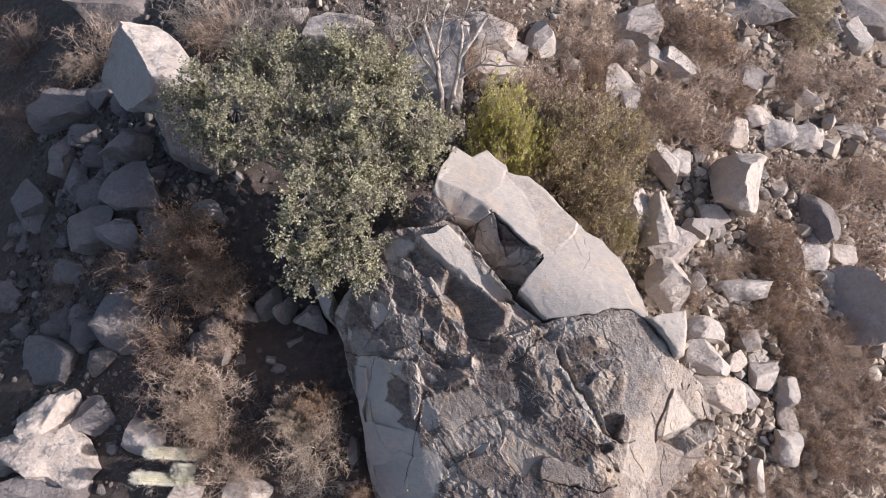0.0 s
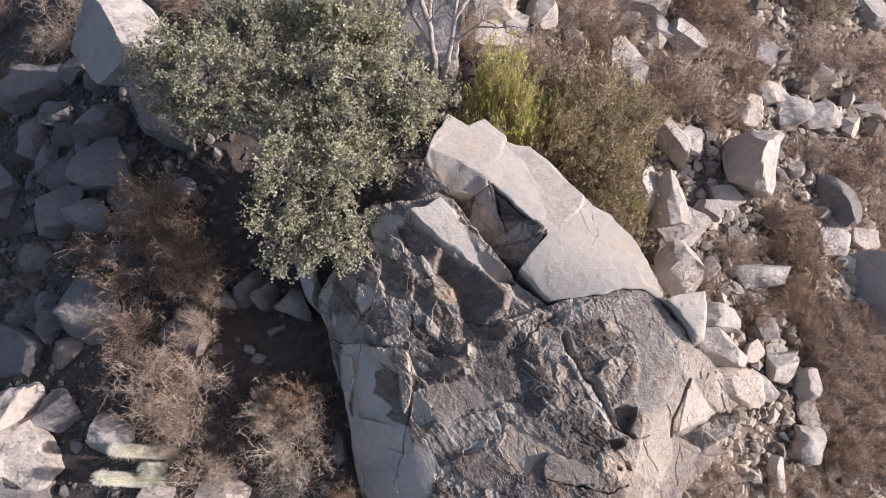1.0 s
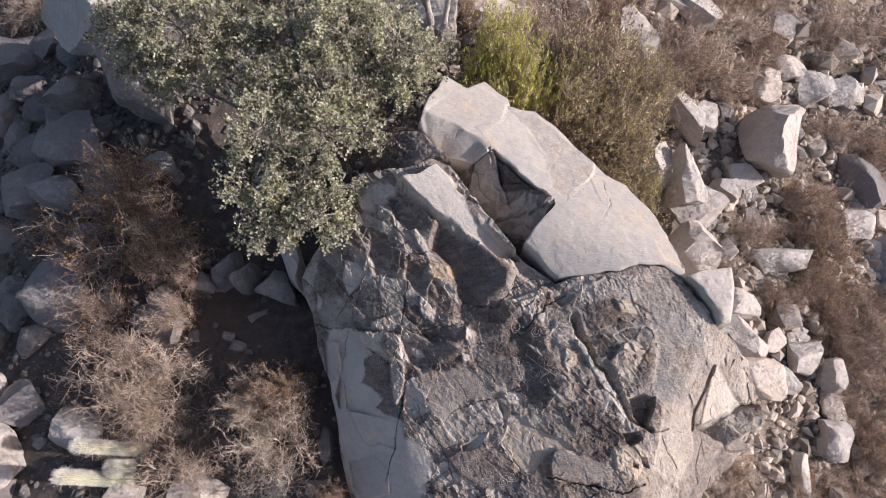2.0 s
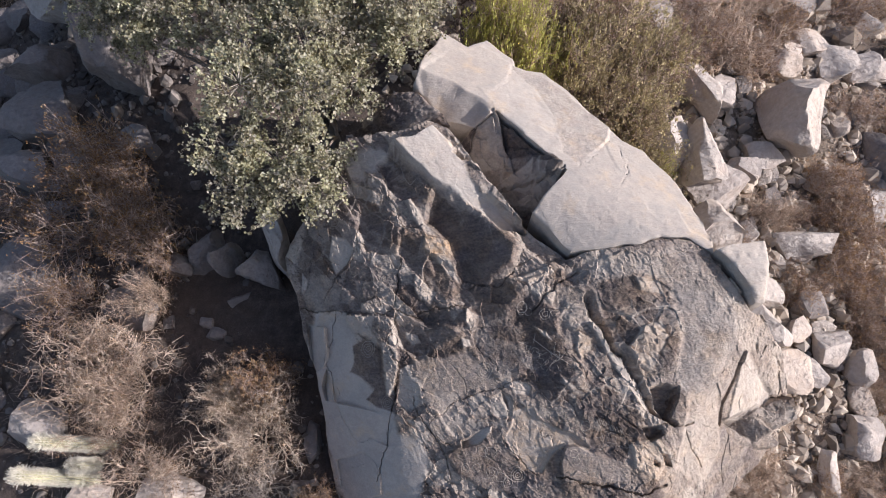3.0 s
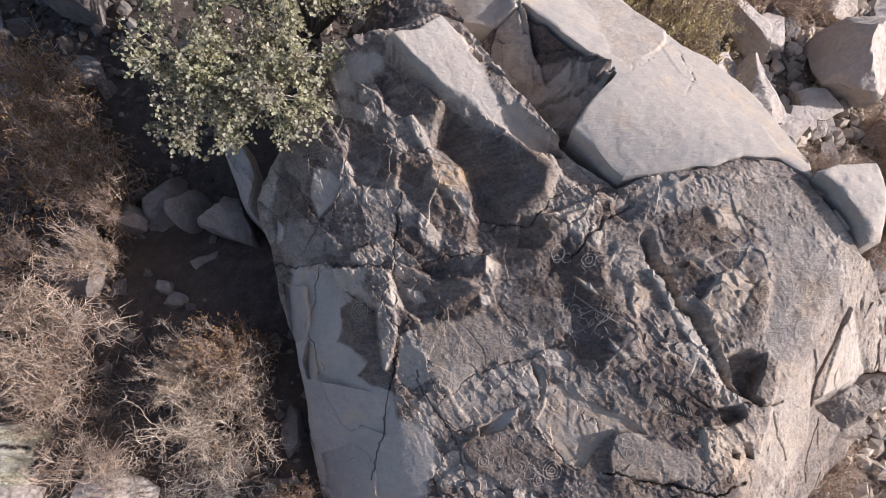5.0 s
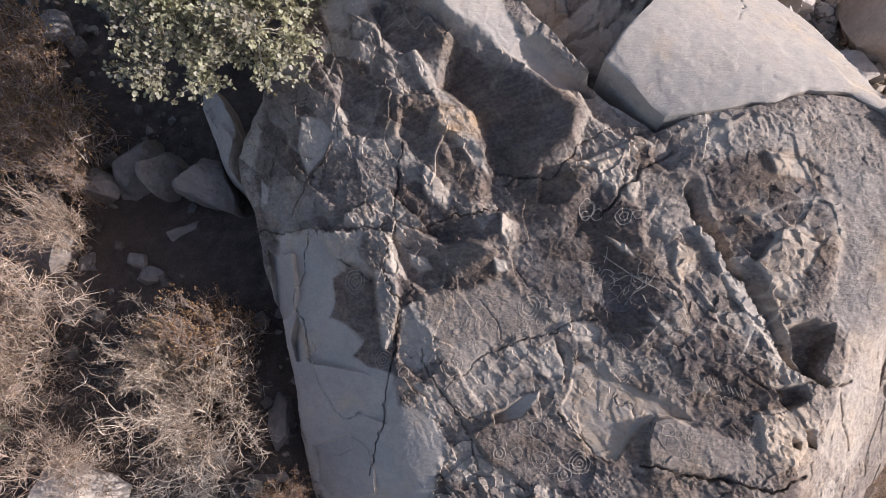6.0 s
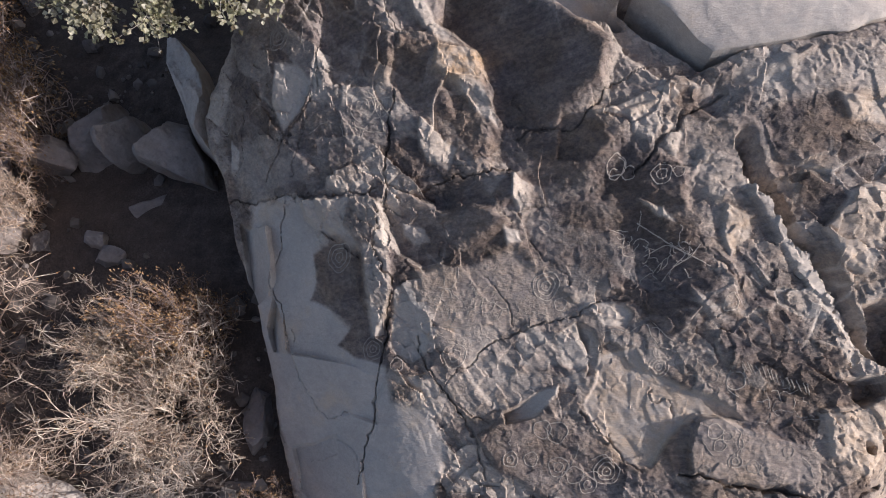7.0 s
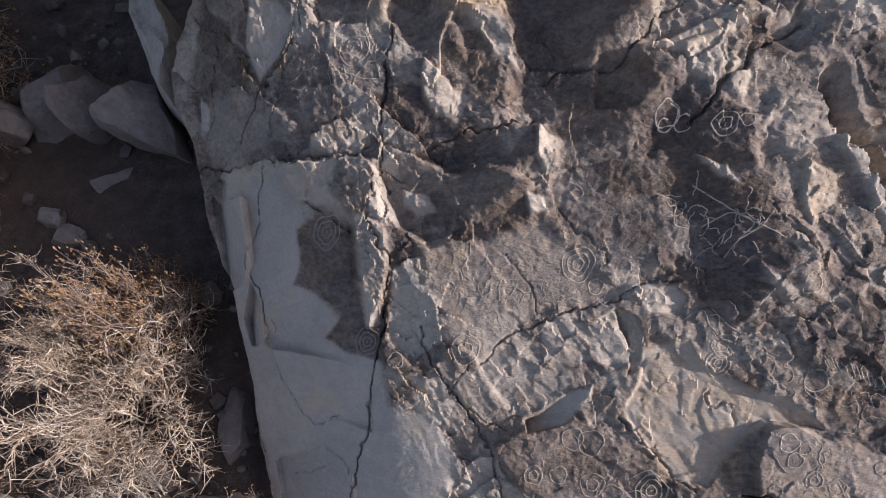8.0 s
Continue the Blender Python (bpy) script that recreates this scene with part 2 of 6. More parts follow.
def lattice(x, y, z, seed=0):
    """Smooth noise from -1 to 1."""
    fx, fy, fz = np.floor(x), np.floor(y), np.floor(z)
    i, j, k = fx.astype(np.int64), fy.astype(np.int64), fz.astype(np.int64)
    u, v, w = x - fx, y - fy, z - fz
    u, v, w = u * u * (3 - 2 * u), v * v * (3 - 2 * v), w * w * (3 - 2 * w)
    total = 0
    for a in (0, 1):
        for b in (0, 1):
            for c in (0, 1):
                total = total + hashed(i + a, j + b, k + c, seed) * (u if a else 1 - u) * (v if b else 1 - v) * (w if c else 1 - w)
    return total


def layered(x, y, z, octaves, seed=0, fade=0.5):
    total, size = 0, 1.0
    for o in range(octaves):
        total = total + size * lattice(x * 2 ** o, y * 2 ** o, z * 2 ** o, seed + o)
        size *= fade
    return total


def sheet(name, verts, faces, material, smooth=True):
    verts, faces = np.asarray(verts, float), np.asarray(faces, int)
    me = bpy.data.meshes.new(name)
    me.vertices.add(len(verts))
    me.vertices.foreach_set("co", verts.ravel())
    n, k = faces.shape
    me.loops.add(n * k)
    me.loops.foreach_set("vertex_index", faces.ravel())
    me.polygons.add(n)
    me.polygons.foreach_set("loop_start", np.arange(n) * k)
    me.polygons.foreach_set("use_smooth", np.full(n, smooth))
    me.update(calc_edges=True)
    me.validate()
    me.materials.append(material)
    return me


def part(name, me, parent, label=""):
    ob = new(name, me)
    ob.parent = parent
    return tagged(ob, label)


def steps(a, b, x):
    t = np.clip((x - a) / (b - a), 0, 1)
    return t * t * (3 - 2 * t)


def inside(poly, x, y):
    """Distance to the outline, positive within."""
    p = np.array(poly, float)
    q = np.roll(p, -1, 0)
    near = np.full(x.shape, 1e9)
    odd = np.zeros(x.shape, bool)
    for (ax, ay), (bx, by) in zip(p, q):
        dx, dy = bx - ax, by - ay
        s = np.clip(((x - ax) * dx + (y - ay) * dy) / (dx * dx + dy * dy + 1e-12), 0, 1)
        near = np.minimum(near, np.hypot(x - ax - s * dx, y - ay - s * dy))
        cut = (ay > y) != (by > y)
        odd ^= cut & (x < (bx - ax) * (y - ay) / (by - ay + 1e-12) + ax)
    return np.where(odd, near, -near)


def local_inside(poly, x, y, margin):
    """inside(), worked out only near the outline's box."""
    p = np.array(poly, float)
    lo, hi = p.min(0) - margin, p.max(0) + margin
    near = (x > lo[0]) & (x < hi[0]) & (y > lo[1]) & (y < hi[1])
    out = np.full(x.shape, -1e3)
    if near.any():
        out[near] = inside(poly, x[near], y[near])
    return out


def nearest(poly, x, y):
    p = np.array(poly, float)
    q = np.roll(p, -1, 0)
    near, ox, oy = np.full(x.shape, 1e9), x.copy(), y.copy()
    for (ax, ay), (bx, by) in zip(p, q):
        dx, dy = bx - ax, by - ay
        s = np.clip(((x - ax) * dx + (y - ay) * dy) / (dx * dx + dy * dy + 1e-12), 0, 1)
        cx, cy = ax + s * dx, ay + s * dy
        d = np.hypot(x - cx, y - cy)
        use = d < near
        near, ox, oy = np.where(use, d, near), np.where(use, cx, ox), np.where(use, cy, oy)
    return ox, oy


def along(line, x, y):
    p = np.array(line, float)
    near = np.full(x.shape, 1e9)
    for (ax, ay), (bx, by) in zip(p[:-1], p[1:]):
        dx, dy = bx - ax, by - ay
        s = np.clip(((x - ax) * dx + (y - ay) * dy) / (dx * dx + dy * dy + 1e-12), 0, 1)
        near = np.minimum(near, np.hypot(x - ax - s * dx, y - ay - s * dy))
    return near


def ragged(poly, amount, seed, step=0.05):
    """The outline cut into short steps and made uneven."""
    p = np.array(poly, float)
    out = []
    for (ax, ay), (bx, by) in zip(p, np.roll(p, -1, 0)):
        n = max(1, int(math.hypot(bx - ax, by - ay) / step))
        for i in range(n):
            out.append((ax + (bx - ax) * i / n, ay + (by - ay) * i / n))
    o = np.array(out)
    z = np.full(len(o), seed * 7.3)
    o[:, 0] += amount * layered(o[:, 0] * 4, o[:, 1] * 4, z, 3, seed)
    o[:, 1] += amount * layered(o[:, 0] * 4, o[:, 1] * 4, z + 50, 3, seed)
    return o


# ---------------------------------------------------------------- ground
def ground_height(x, y):
    x, y = np.asarray(x, float), np.asarray(y, float)
    def soft(v):
        return np.logaddexp(0, v * 2.0) / 2.0
    fall = 0.27 * soft(x + 1) + 0.10 * soft(-x - 3)
    fall = fall + 0.5 * soft(-x - 6.2) * (0.25 + 0.75 * np.clip((y - 1.0) / 1.8, 0, 1))
    fall = 30 * np.tanh(fall / 30)
    z = 0.2 - fall - 0.02 * (np.clip(y, -40, 60) - 3)
    zero = np.zeros_like(x)
    return z + 0.16 * layered(x * 0.45, y * 0.45, zero, 3, 5) + 0.05 * layered(x * 2.2, y * 2.2, zero + 3, 3, 9)


def build_ground():
    mid = np.linspace(-15, 17, 330)
    out = np.geomspace(0.4, 900, 26)
    xs = np.concatenate([-15 - out[::-1], mid, 17 + out])
    mid = np.linspace(-5, 19, 250)
    ys = np.concatenate([-5 - out[::-1], mid, 19 + out])
    gx, gy = np.meshgrid(xs, ys)
    gz = ground_height(gx, gy)
    verts = np.stack([gx.ravel(), gy.ravel(), gz.ravel()], 1)
    n, m = gx.shape
    i = np.arange(n * m).reshape(n, m)
    faces = np.stack([i[:-1, :-1], i[:-1, 1:], i[1:, 1:], i[1:, :-1]], -1).reshape(-1, 4)
    tagged(new("ground", sheet("ground", verts, faces, SOIL)), "dry brown gritty soil of a rocky hillside", "ground", kind="structure")


build_ground()

# ---------------------------------------------------------------- the great boulder
PLATES = []      # outline, rise, softness, varnish, rust
CRACKS = []      # line, width, depth


def plate(outline, rise, soft=0.02, varnish=None, rust=None, smooth=0.0, tilt=(0, 0), blocks=("main",)):
    middle = np.mean(np.array(outline), 0)
    PLATES.append((ragged(outline, 0.022, len(PLATES) + 3, 0.06), rise, soft, varnish, rust, smooth, tilt, middle, blocks))


def crack(line, width, depth):
    CRACKS.append((line, width, depth))


def boulder_base(x, y):
    faces = [1.206 + 0.309 * x + 0.47 * y, 2.95 - 0.28 * (x - 1.2) - 0.40 * (y - 3.4), 1.80 + 0.03 * x + 0.475 * y, 4.19 - 0.92 * x + 0.99 * y, 2.92 + 0 * x, 1.345 + 0.82 * x + 0.6 * y]
    k = 0.07
    return -k * np.log(sum(np.exp(-f / k) for f in faces))


def chips(x, y, size, seed, rise, lean, stretch=2.2, turn=-40.0):
    """Broken facets: every cell has its own height and lean."""
    rng = np.random.default_rng(seed)
    c, s = math.cos(radians(turn)), math.sin(radians(turn))
    wx = x + 0.16 * size * layered(x * 1.1 / size, y * 1.1 / size, x * 0 + 1, 2, seed)
    wy = y + 0.16 * size * layered(x * 1.1 / size, y * 1.1 / size, x * 0 + 9, 2, seed)
    u, v = (c * wx + s * wy) / stretch / size, (-s * wx + c * wy) / size
    iu, iv = np.floor(u).astype(np.int64), np.floor(v).astype(np.int64)
    best, second, height, mark = np.full(x.shape, 1e9), np.full(x.shape, 1e9), np.zeros(x.shape), np.zeros(x.shape)
    for a in (-1, 0, 1):
        for b in (-1, 0, 1):
            ci, cj = iu + a, iv + b
            zero = np.zeros_like(ci)
            px, py = ci + 0.5 + 0.45 * hashed(ci, cj, zero, seed), cj + 0.5 + 0.45 * hashed(ci, cj, zero + 1, seed)
            d = np.hypot(u - px, v - py)
            h = rise * hashed(ci, cj, zero + 2, seed) + lean * (hashed(ci, cj, zero + 3, seed) * (u - px) + hashed(ci, cj, zero + 4, seed) * (v - py))
            use = d < best
            second = np.where(use, best, np.minimum(second, d))
            best, height, mark = np.where(use, d, best), np.where(use, h, height), np.where(use, hashed(ci, cj, zero + 5, seed), mark)
    return height, second - best, mark


def boulder_surface(x, y, kind):
    """Height, varnish and rust of the boulder's top at x, y."""
    z = boulder_base(x, y)
    zero = np.zeros_like(x)
    varnish, rust = np.full(x.shape, 0.6), np.zeros(x.shape)
    calm = np.zeros(x.shape)
    if kind == "main":
        lobe = steps(-0.08, 0.08, local_inside(LOBE, x, y, 0.2))
        varnish = varnish - lobe * (0.10 * steps(2.6, 3.2, x + 0.25 * (y - 1.0)))
        calm = 0.22 + 0.2 * lobe
    elif kind == "upper":
        varnish[:], calm[:] = 0.0, 0.965
        z = z + 0.025 - 0.85 * np.clip(0.34 + 0.05 * layered(x * 3, y * 3, zero, 2, 43) - (0.52 * (x - -0.21) + 0.85 * (y - 4.28)), 0, 0.5) * (1 - steps(0.55, 0.8, x))
    elif kind == "wedge":
        # Varnish here darkens the wedge to paint its shade.
        varnish[:], calm[:] = 0.72, 0.12
        z = z + 0.01 - 1.42 * np.maximum(0, -0.69 * (x - 0.69) + -0.72 * (y - 4.02))
    elif kind == "dark":
        # The top facet's shade is likewise deepened with varnish colour.
        varnish[:], calm[:] = 0.75, 0.3
        z = z - 0.06 + 0.42 * (x - 0.1)
    elif kind == "corner":
        varnish[:], calm[:] = 0.05, 0.8
        z = z + 0.12
    for outline, rise, soft, v, r, s, tilt, middle, blocks in PLATES:
        if kind not in blocks:
            continue
        sd = local_inside(outline, x, y, 0.12)
        w = steps(-soft, soft, sd)
        z = z + (rise + tilt[0] * (x - middle[0]) + tilt[1] * (y - middle[1])) * w
        if v is not None:
            varnish = varnish * (1 - w) + v * w
        if r is not None:
            rust = np.maximum(rust, r * steps(-0.08, 0.06, sd))
        calm = np.maximum(calm, s * w)
    rough = 1 - calm
    large, rim_a, mark_a = chips(x, y, 0.36, 11, 0.008, 0.045, 1.8)
    middle, rim_b, mark_b = chips(x, y, 0.15, 12, 0.010, 0.046, 2.2, -38.0)
    small, rim_c, mark_c = chips(x, y, 0.065, 13, 0.008, 0.032, 1.9, -45.0)
    tiny, rim_d, mark_d = chips(x, y, 0.026, 14, 0.003, 0.008, 1.8, -30.0)
    broken = steps(-0.35, 0.25, layered(x * 1.3, y * 1.3, zero + 4, 3, 23))
    z = z + rough * large + (0.06 + 0.94 * rough * broken) * middle + (0.05 + 0.95 * rough * (0.4 + 0.6 * broken)) * small + (0.08 + 0.92 * rough) * tiny
    z = z + (0.15 + 0.85 * rough) * 0.02 * layered(x * 1.6, y * 1.6, zero, 2, 21) + (0.001 + 0.003 * rough) * layered(x * 14, y * 14, zero, 3, 22)
    tc, ts = math.cos(radians(-52)), math.sin(radians(-52))
    u, v = tc * x + ts * y, -ts * x + tc * y
    scaly = 1 - np.abs(layered(u * 11, v * 26, zero + 1, 3, 26, 0.6))
    z = z + (0.05 + 0.95 * rough) * 0.016 * scaly * steps(-0.5, 0.3, layered(x * 2.6, y * 2.6, zero + 5, 2, 27))
    worn = np.maximum(1 - rim_a / 0.06, (1 - rim_b / 0.09) * broken) * rough * steps(-0.1, 0.5, layered(x * 2.3, y * 2.3, zero + 8, 3, 24))
    varnish = varnish * (1 - 0.8 * np.clip(worn, 0, 1)) + 0.22 * rough * layered(x * 2.0, y * 2.0, zero + 6, 4, 25)
    varnish = varnish - 0.38 * rough * broken * ((mark_b > 0.45) * 1.0 + 0.7 * (mark_c > 0.5)) + 0.25 * rough * (mark_b < -0.5)
    bx = x + 0.03 * layered(x * 5, y * 5, zero + 2, 4, 31, 0.6) + 0.007 * layered(x * 28, y * 28, zero + 2, 2, 34)
    by = y + 0.03 * layered(x * 5, y * 5, zero + 7, 4, 32, 0.6) + 0.007 * layered(x * 28, y * 28, zero + 5, 2, 35)
    if kind == "main":
        bx, by = bx + 0.6 * lobe * (x - bx), by + 0.6 * lobe * (y - by)
    for line, width, depth in CRACKS:
        p = np.array(line)
        lo, hi = p.min(0) - 0.2, p.max(0) + 0.2
        near = (bx > lo[0]) & (bx < hi[0]) & (by > lo[1]) & (by < hi[1])
        if near.any():
            z[near] -= 0.65 * depth * np.clip(1 - along(line, bx[near], by[near]) / (0.78 * width * (1 + 0.5 * layered(x[near] * 4, y[near] * 4, zero[near] + 3, 2, 33))), 0, 1) ** 0.7
    return z, np.clip(varnish, 0, 1), rust, rough


def block(name, outline, kind, parent, label, grid=0.009, round_edge=0.015, floor=-2.6, seed=1, splay=0.10):
    """One mass of the boulder: its broken top clipped to the outline, and its sides down into the ground."""
    edge = ragged(outline, 0.022, seed)
    lo, hi = edge.min(0) - grid, edge.max(0) + grid
    xs, ys = np.arange(lo[0], hi[0] + grid, grid), np.arange(lo[1], hi[1] + grid, grid)
    gx, gy = np.meshgrid(xs, ys)
    sd = inside(edge, gx, gy)
    n, m = gx.shape
    idx = np.arange(n * m).reshape(n, m)
    quads = np.stack([idx[:-1, :-1], idx[:-1, 1:], idx[1:, 1:], idx[1:, :-1]], -1).reshape(-1, 4)
    quads = quads[(sd.ravel()[quads] > 0).any(1)]
    used = np.unique(quads)
    again = np.full(n * m, -1)
    again[used] = np.arange(len(used))
    quads = again[quads]
    x, y, d = gx.ravel()[used], gy.ravel()[used], sd.ravel()[used]
    out = d < 0
    x[out], y[out] = nearest(edge, x[out], y[out])
    d = np.maximum(d, 0)
    z, varnish, rust, coarse = boulder_surface(x, y, kind)
    crumb = round_edge * (1 + 1.6 * np.clip(layered(x * 3, y * 3, x * 0, 3, seed + 60), -0.6, 1))
    z = z - crumb * np.clip(1 - d / (crumb * 1.4), 0, 1) ** 1.5
    # sides
    pairs = np.sort(np.stack([quads, np.roll(quads, -1, 1)], -1).reshape(-1, 2), 1)
    ways = np.stack([quads, np.roll(quads, -1, 1)], -1).reshape(-1, 2)
    key = pairs[:, 0] * len(used) + pairs[:, 1]
    _, first, count = np.unique(key, return_index=True, return_counts=True)
    rim = ways[first[count == 1]]
    ring = np.unique(rim)
    slot = np.full(len(used), -1)
    slot[ring] = np.arange(len(ring))
    cx, cy = x.mean(), y.mean()
    out = np.stack([x[ring] - cx, y[ring] - cy], 1)
    out /= np.linalg.norm(out, axis=1)[:, None] + 1e-9
    verts, faces = [np.stack([x, y, z], 1)], [quads]
    vs, rs, cs = [varnish], [rust], [0.06 + 0.94 * coarse]
    above, base = ring, len(used)
    depth = z[ring] - floor
    for k, f in enumerate((0.04, 0.12, 0.22, 0.34, 0.48, 0.64, 0.82, 1.0)):
        zz = z[ring] - depth * f
        bulge = splay * f + 0.10 * f ** 0.5 * layered(x[ring] * 1.5, y[ring] * 1.5, zz * 1.5, 4, seed + 40)
        verts.append(np.stack([x[ring] + out[:, 0] * bulge, y[ring] + out[:, 1] * bulge, zz], 1))
        vs.append(np.full(len(ring), 0.12 if k else 0.2))
        rs.append(np.zeros(len(ring)))
        cs.append(np.full(len(ring), 0.5))
        below = base + np.arange(len(ring))
        a, b = rim[:, 0], rim[:, 1]
        top_a, top_b = above[slot[a]], above[slot[b]]
        low_a, low_b = below[slot[a]], below[slot[b]]
        faces.append(np.stack([top_b, top_a, low_a, low_b], 1))
        above, base = below, base + len(ring)
    me = sheet(name, np.concatenate(verts), np.concatenate(faces), ROCK)
    me.set_sharp_from_angle(angle=radians(32))
    for key, values in (("varnish", np.concatenate(vs)), ("rust", np.concatenate(rs)), ("coarse", np.concatenate(cs))):
        me.attributes.new(key, "FLOAT", "POINT").data.foreach_set("value", values.astype(np.float32))
    return part(name, me, parent, label)


FACE = [(-1.02, 3.69), (-0.75, 3.7), (-0.35, 3.72), (0.04, 3.78), (0.26, 3.69), (0.48, 3.37), (0.7, 3.07), (0.91, 2.8), (1.08, 2.58), (1.3, 2.42), (1.54, 2.21), (1.85, 2.27), (2.25, 2.3), (2.5, 2.37), (2.8, 2.35), (3, 2.21), (3.22, 1.96), (3.44, 1.66), (3.66, 1.62), (4.19, 1.4), (4.51, 1.03), (4.63, 0.72), (4.36, 0.16), (3.84, -0.19), (3.78, -0.67), (3.38, -1), (2.77, -1.01), (2.69, -0.99), (1.94, -1.3), (1.13, -1.5), (0.22, -1.4), (-0.56, -1.14), (-0.96, -0.72), (-1.21, -0.18), (-1.31, 0.32), (-1.37, 0.86), (-1.47, 1.27), (-1.6, 1.69), (-1.7, 2.21), (-1.83, 2.45), (-1.86, 2.71), (-1.58, 3), (-1.3, 3.24), (-1.1, 3.48)]
UPPER = [(-0.07, 4.67), (0.2, 5.32), (0.52, 5.13), (0.74, 5.33), (1.07, 5.05), (1.11, 4.88), (1.46, 4.83), (1.73, 4.58), (2.03, 4.16), (2.31, 3.74), (2.57, 3.6), (2.81, 3.26), (2.96, 2.83), (3.05, 2.37), (3.02, 2.23), (2.8, 2.37), (2.5, 2.39), (2.26, 2.32), (1.85, 2.29), (1.57, 2.27), (1.41, 2.43), (1.16, 2.68), (1.36, 2.94), (1.56, 3.19), (1.12, 3.63), (0.79, 3.99), (0.55, 3.87), (0.23, 3.96), (-0.16, 4.36)]
WEDGE = [(0.31, 3.77), (0.58, 3.86), (0.78, 3.96), (1.11, 3.6), (1.54, 3.18), (1.34, 2.93), (1.14, 2.68), (1.06, 2.64), (0.89, 2.85), (0.69, 3.13), (0.51, 3.43)]
DARK = [(-1.04, 3.83), (-0.75, 4.1), (-0.36, 4.35), (-0.15, 4.32), (0.2, 3.9), (0.27, 3.75), (0.04, 3.81), (-0.35, 3.75), (-0.75, 3.72)]
LOBE = [(1.54, 2.21), (1.85, 2.27), (2.25, 2.3), (2.5, 2.37), (2.8, 2.35), (3, 2.21), (3.22, 1.96), (3.44, 1.66), (3.66, 1.62), (4.19, 1.4), (4.51, 1.03), (4.63, 0.72), (4.36, 0.16), (3.84, -0.19), (3.78, -0.67), (3.38, -1), (2.77, -1.01), (2.71, -0.53), (2.57, -0.09), (2.62, 0.25), (2.54, 0.48), (2.44, 0.71), (2.26, 1.1), (2.05, 1.39), (1.84, 1.7), (1.59, 2.02)]
CORNER = [(3.05, 2.24), (3.3, 2.29), (3.66, 2.39), (3.59, 2.04), (3.57, 1.72), (3.46, 1.7), (3.26, 1.98)]

# plates of the carved face: raised, sunken, varnished or freshly spalled
plate([(-1.39, 1.99), (-0.97, 1.84), (-0.88, 1.59), (-0.81, 1.15), (-0.4, 0.78), (-0.36, 0.47), (-0.1, 0.41), (0.02, 0.18), (-0.07, -0.18), (-0.39, -0.52), (-0.9, -0.56), (-1.21, -0.06), (-1.39, 0.64), (-1.59, 1.54)], 0.0, 0.05, 0.03, smooth=0.95)
plate([(-1.57, 1.86), (-1.27, 1.75), (-1.26, 1.39), (-1.31, 1.3), (-1.49, 1.27), (-1.54, 1.53)], -0.01, 0.01, 0.02, smooth=0.95, tilt=(0.9, 0.1))
plate([(-1.31, 1.28), (-1.19, 1.09), (-1.16, 0.89), (-1.3, 0.93), (-1.35, 1.11)], -0.03, 0.012, 0.05, smooth=0.9, tilt=(1.1, -0.2))
plate([(-1.14, 0.87), (-0.63, 0.75), (-0.4, 0.63), (-0.48, 0.35), (-0.64, 0.42), (-0.92, 0.44), (-1.04, 0.65)], 0.012, 0.012, 0.0, smooth=0.95, tilt=(-0.1, 0.15))
plate([(-1.19, 0.22), (-0.8, 0.29), (-0.6, 0.11), (-0.57, -0.19), (-0.88, -0.28), (-1.15, -0.1)], -0.01, 0.01, 0.1, smooth=0.9, tilt=(0.15, -0.1))
plate([(-0.39, 3.5), (-0.18, 3.52), (0.08, 3.67), (0.26, 3.51), (0.48, 3.19), (0.65, 2.94), (0.91, 2.7), (1.08, 2.53), (0.83, 2.56), (0.63, 2.74), (0.35, 2.96), (0.12, 3.06), (-0.16, 3.29)], 0.05, 0.03, 0.0, smooth=0.9, tilt=(-0.36, 0.0))
plate([(-0.91, 1.52), (-0.69, 1.55), (-0.58, 1.34), (-0.55, 1.11), (-0.51, 0.91), (-0.4, 0.86), (-0.41, 0.73), (-0.63, 0.81), (-0.76, 0.9), (-0.62, 1), (-0.81, 1.15), (-0.96, 1.21), (-0.89, 1.32)], -0.012, 0.014, 0.78, smooth=0.95)
plate([(-0.87, 1.8), (-0.59, 1.78), (-0.4, 1.73), (-0.38, 1.54), (-0.34, 1.39), (-0.35, 1.16), (-0.39, 0.98), (-0.46, 0.91), (-0.49, 1.1), (-0.54, 1.26), (-0.56, 1.45), (-0.78, 1.61)], 0.05, 0.025, 0.05)
plate([(1, 2.58), (1.17, 2.67), (1.37, 2.52), (1.47, 2.37), (1.63, 2.25), (1.44, 2.18), (1.28, 2.21), (1.1, 2.37)], -0.08, 0.03, 0.6, smooth=0.5)
plate([(0.23, 0.25), (0.39, 0.34), (0.7, 0.37), (0.89, 0.2), (1.13, -0.01), (1.08, -0.18), (0.62, -0.14), (0.35, 0.05)], 0.02, 0.02, 0.72, smooth=0.8, tilt=(-0.06, 0.0))
plate([(1.53, 0.31), (1.66, 0.33), (1.87, 0.24), (2.21, 0.14), (2.22, -0.04), (1.91, -0.07), (1.52, -0.04), (1.47, 0.11)], 0.035, 0.014, 0.55, 0.15, smooth=0.85, tilt=(-0.06, 0.0))
plate([(2.06, 3.71), (2.59, 3.6), (2.83, 3.22), (2.96, 2.83), (3.04, 2.34), (2.83, 2.45), (2.74, 2.75), (2.44, 2.79), (2.37, 3.1), (2.15, 3.26)], -0.005, 0.012, None, 0.08, smooth=0.5, tilt=(-0.02, 0.01), blocks=("upper",))
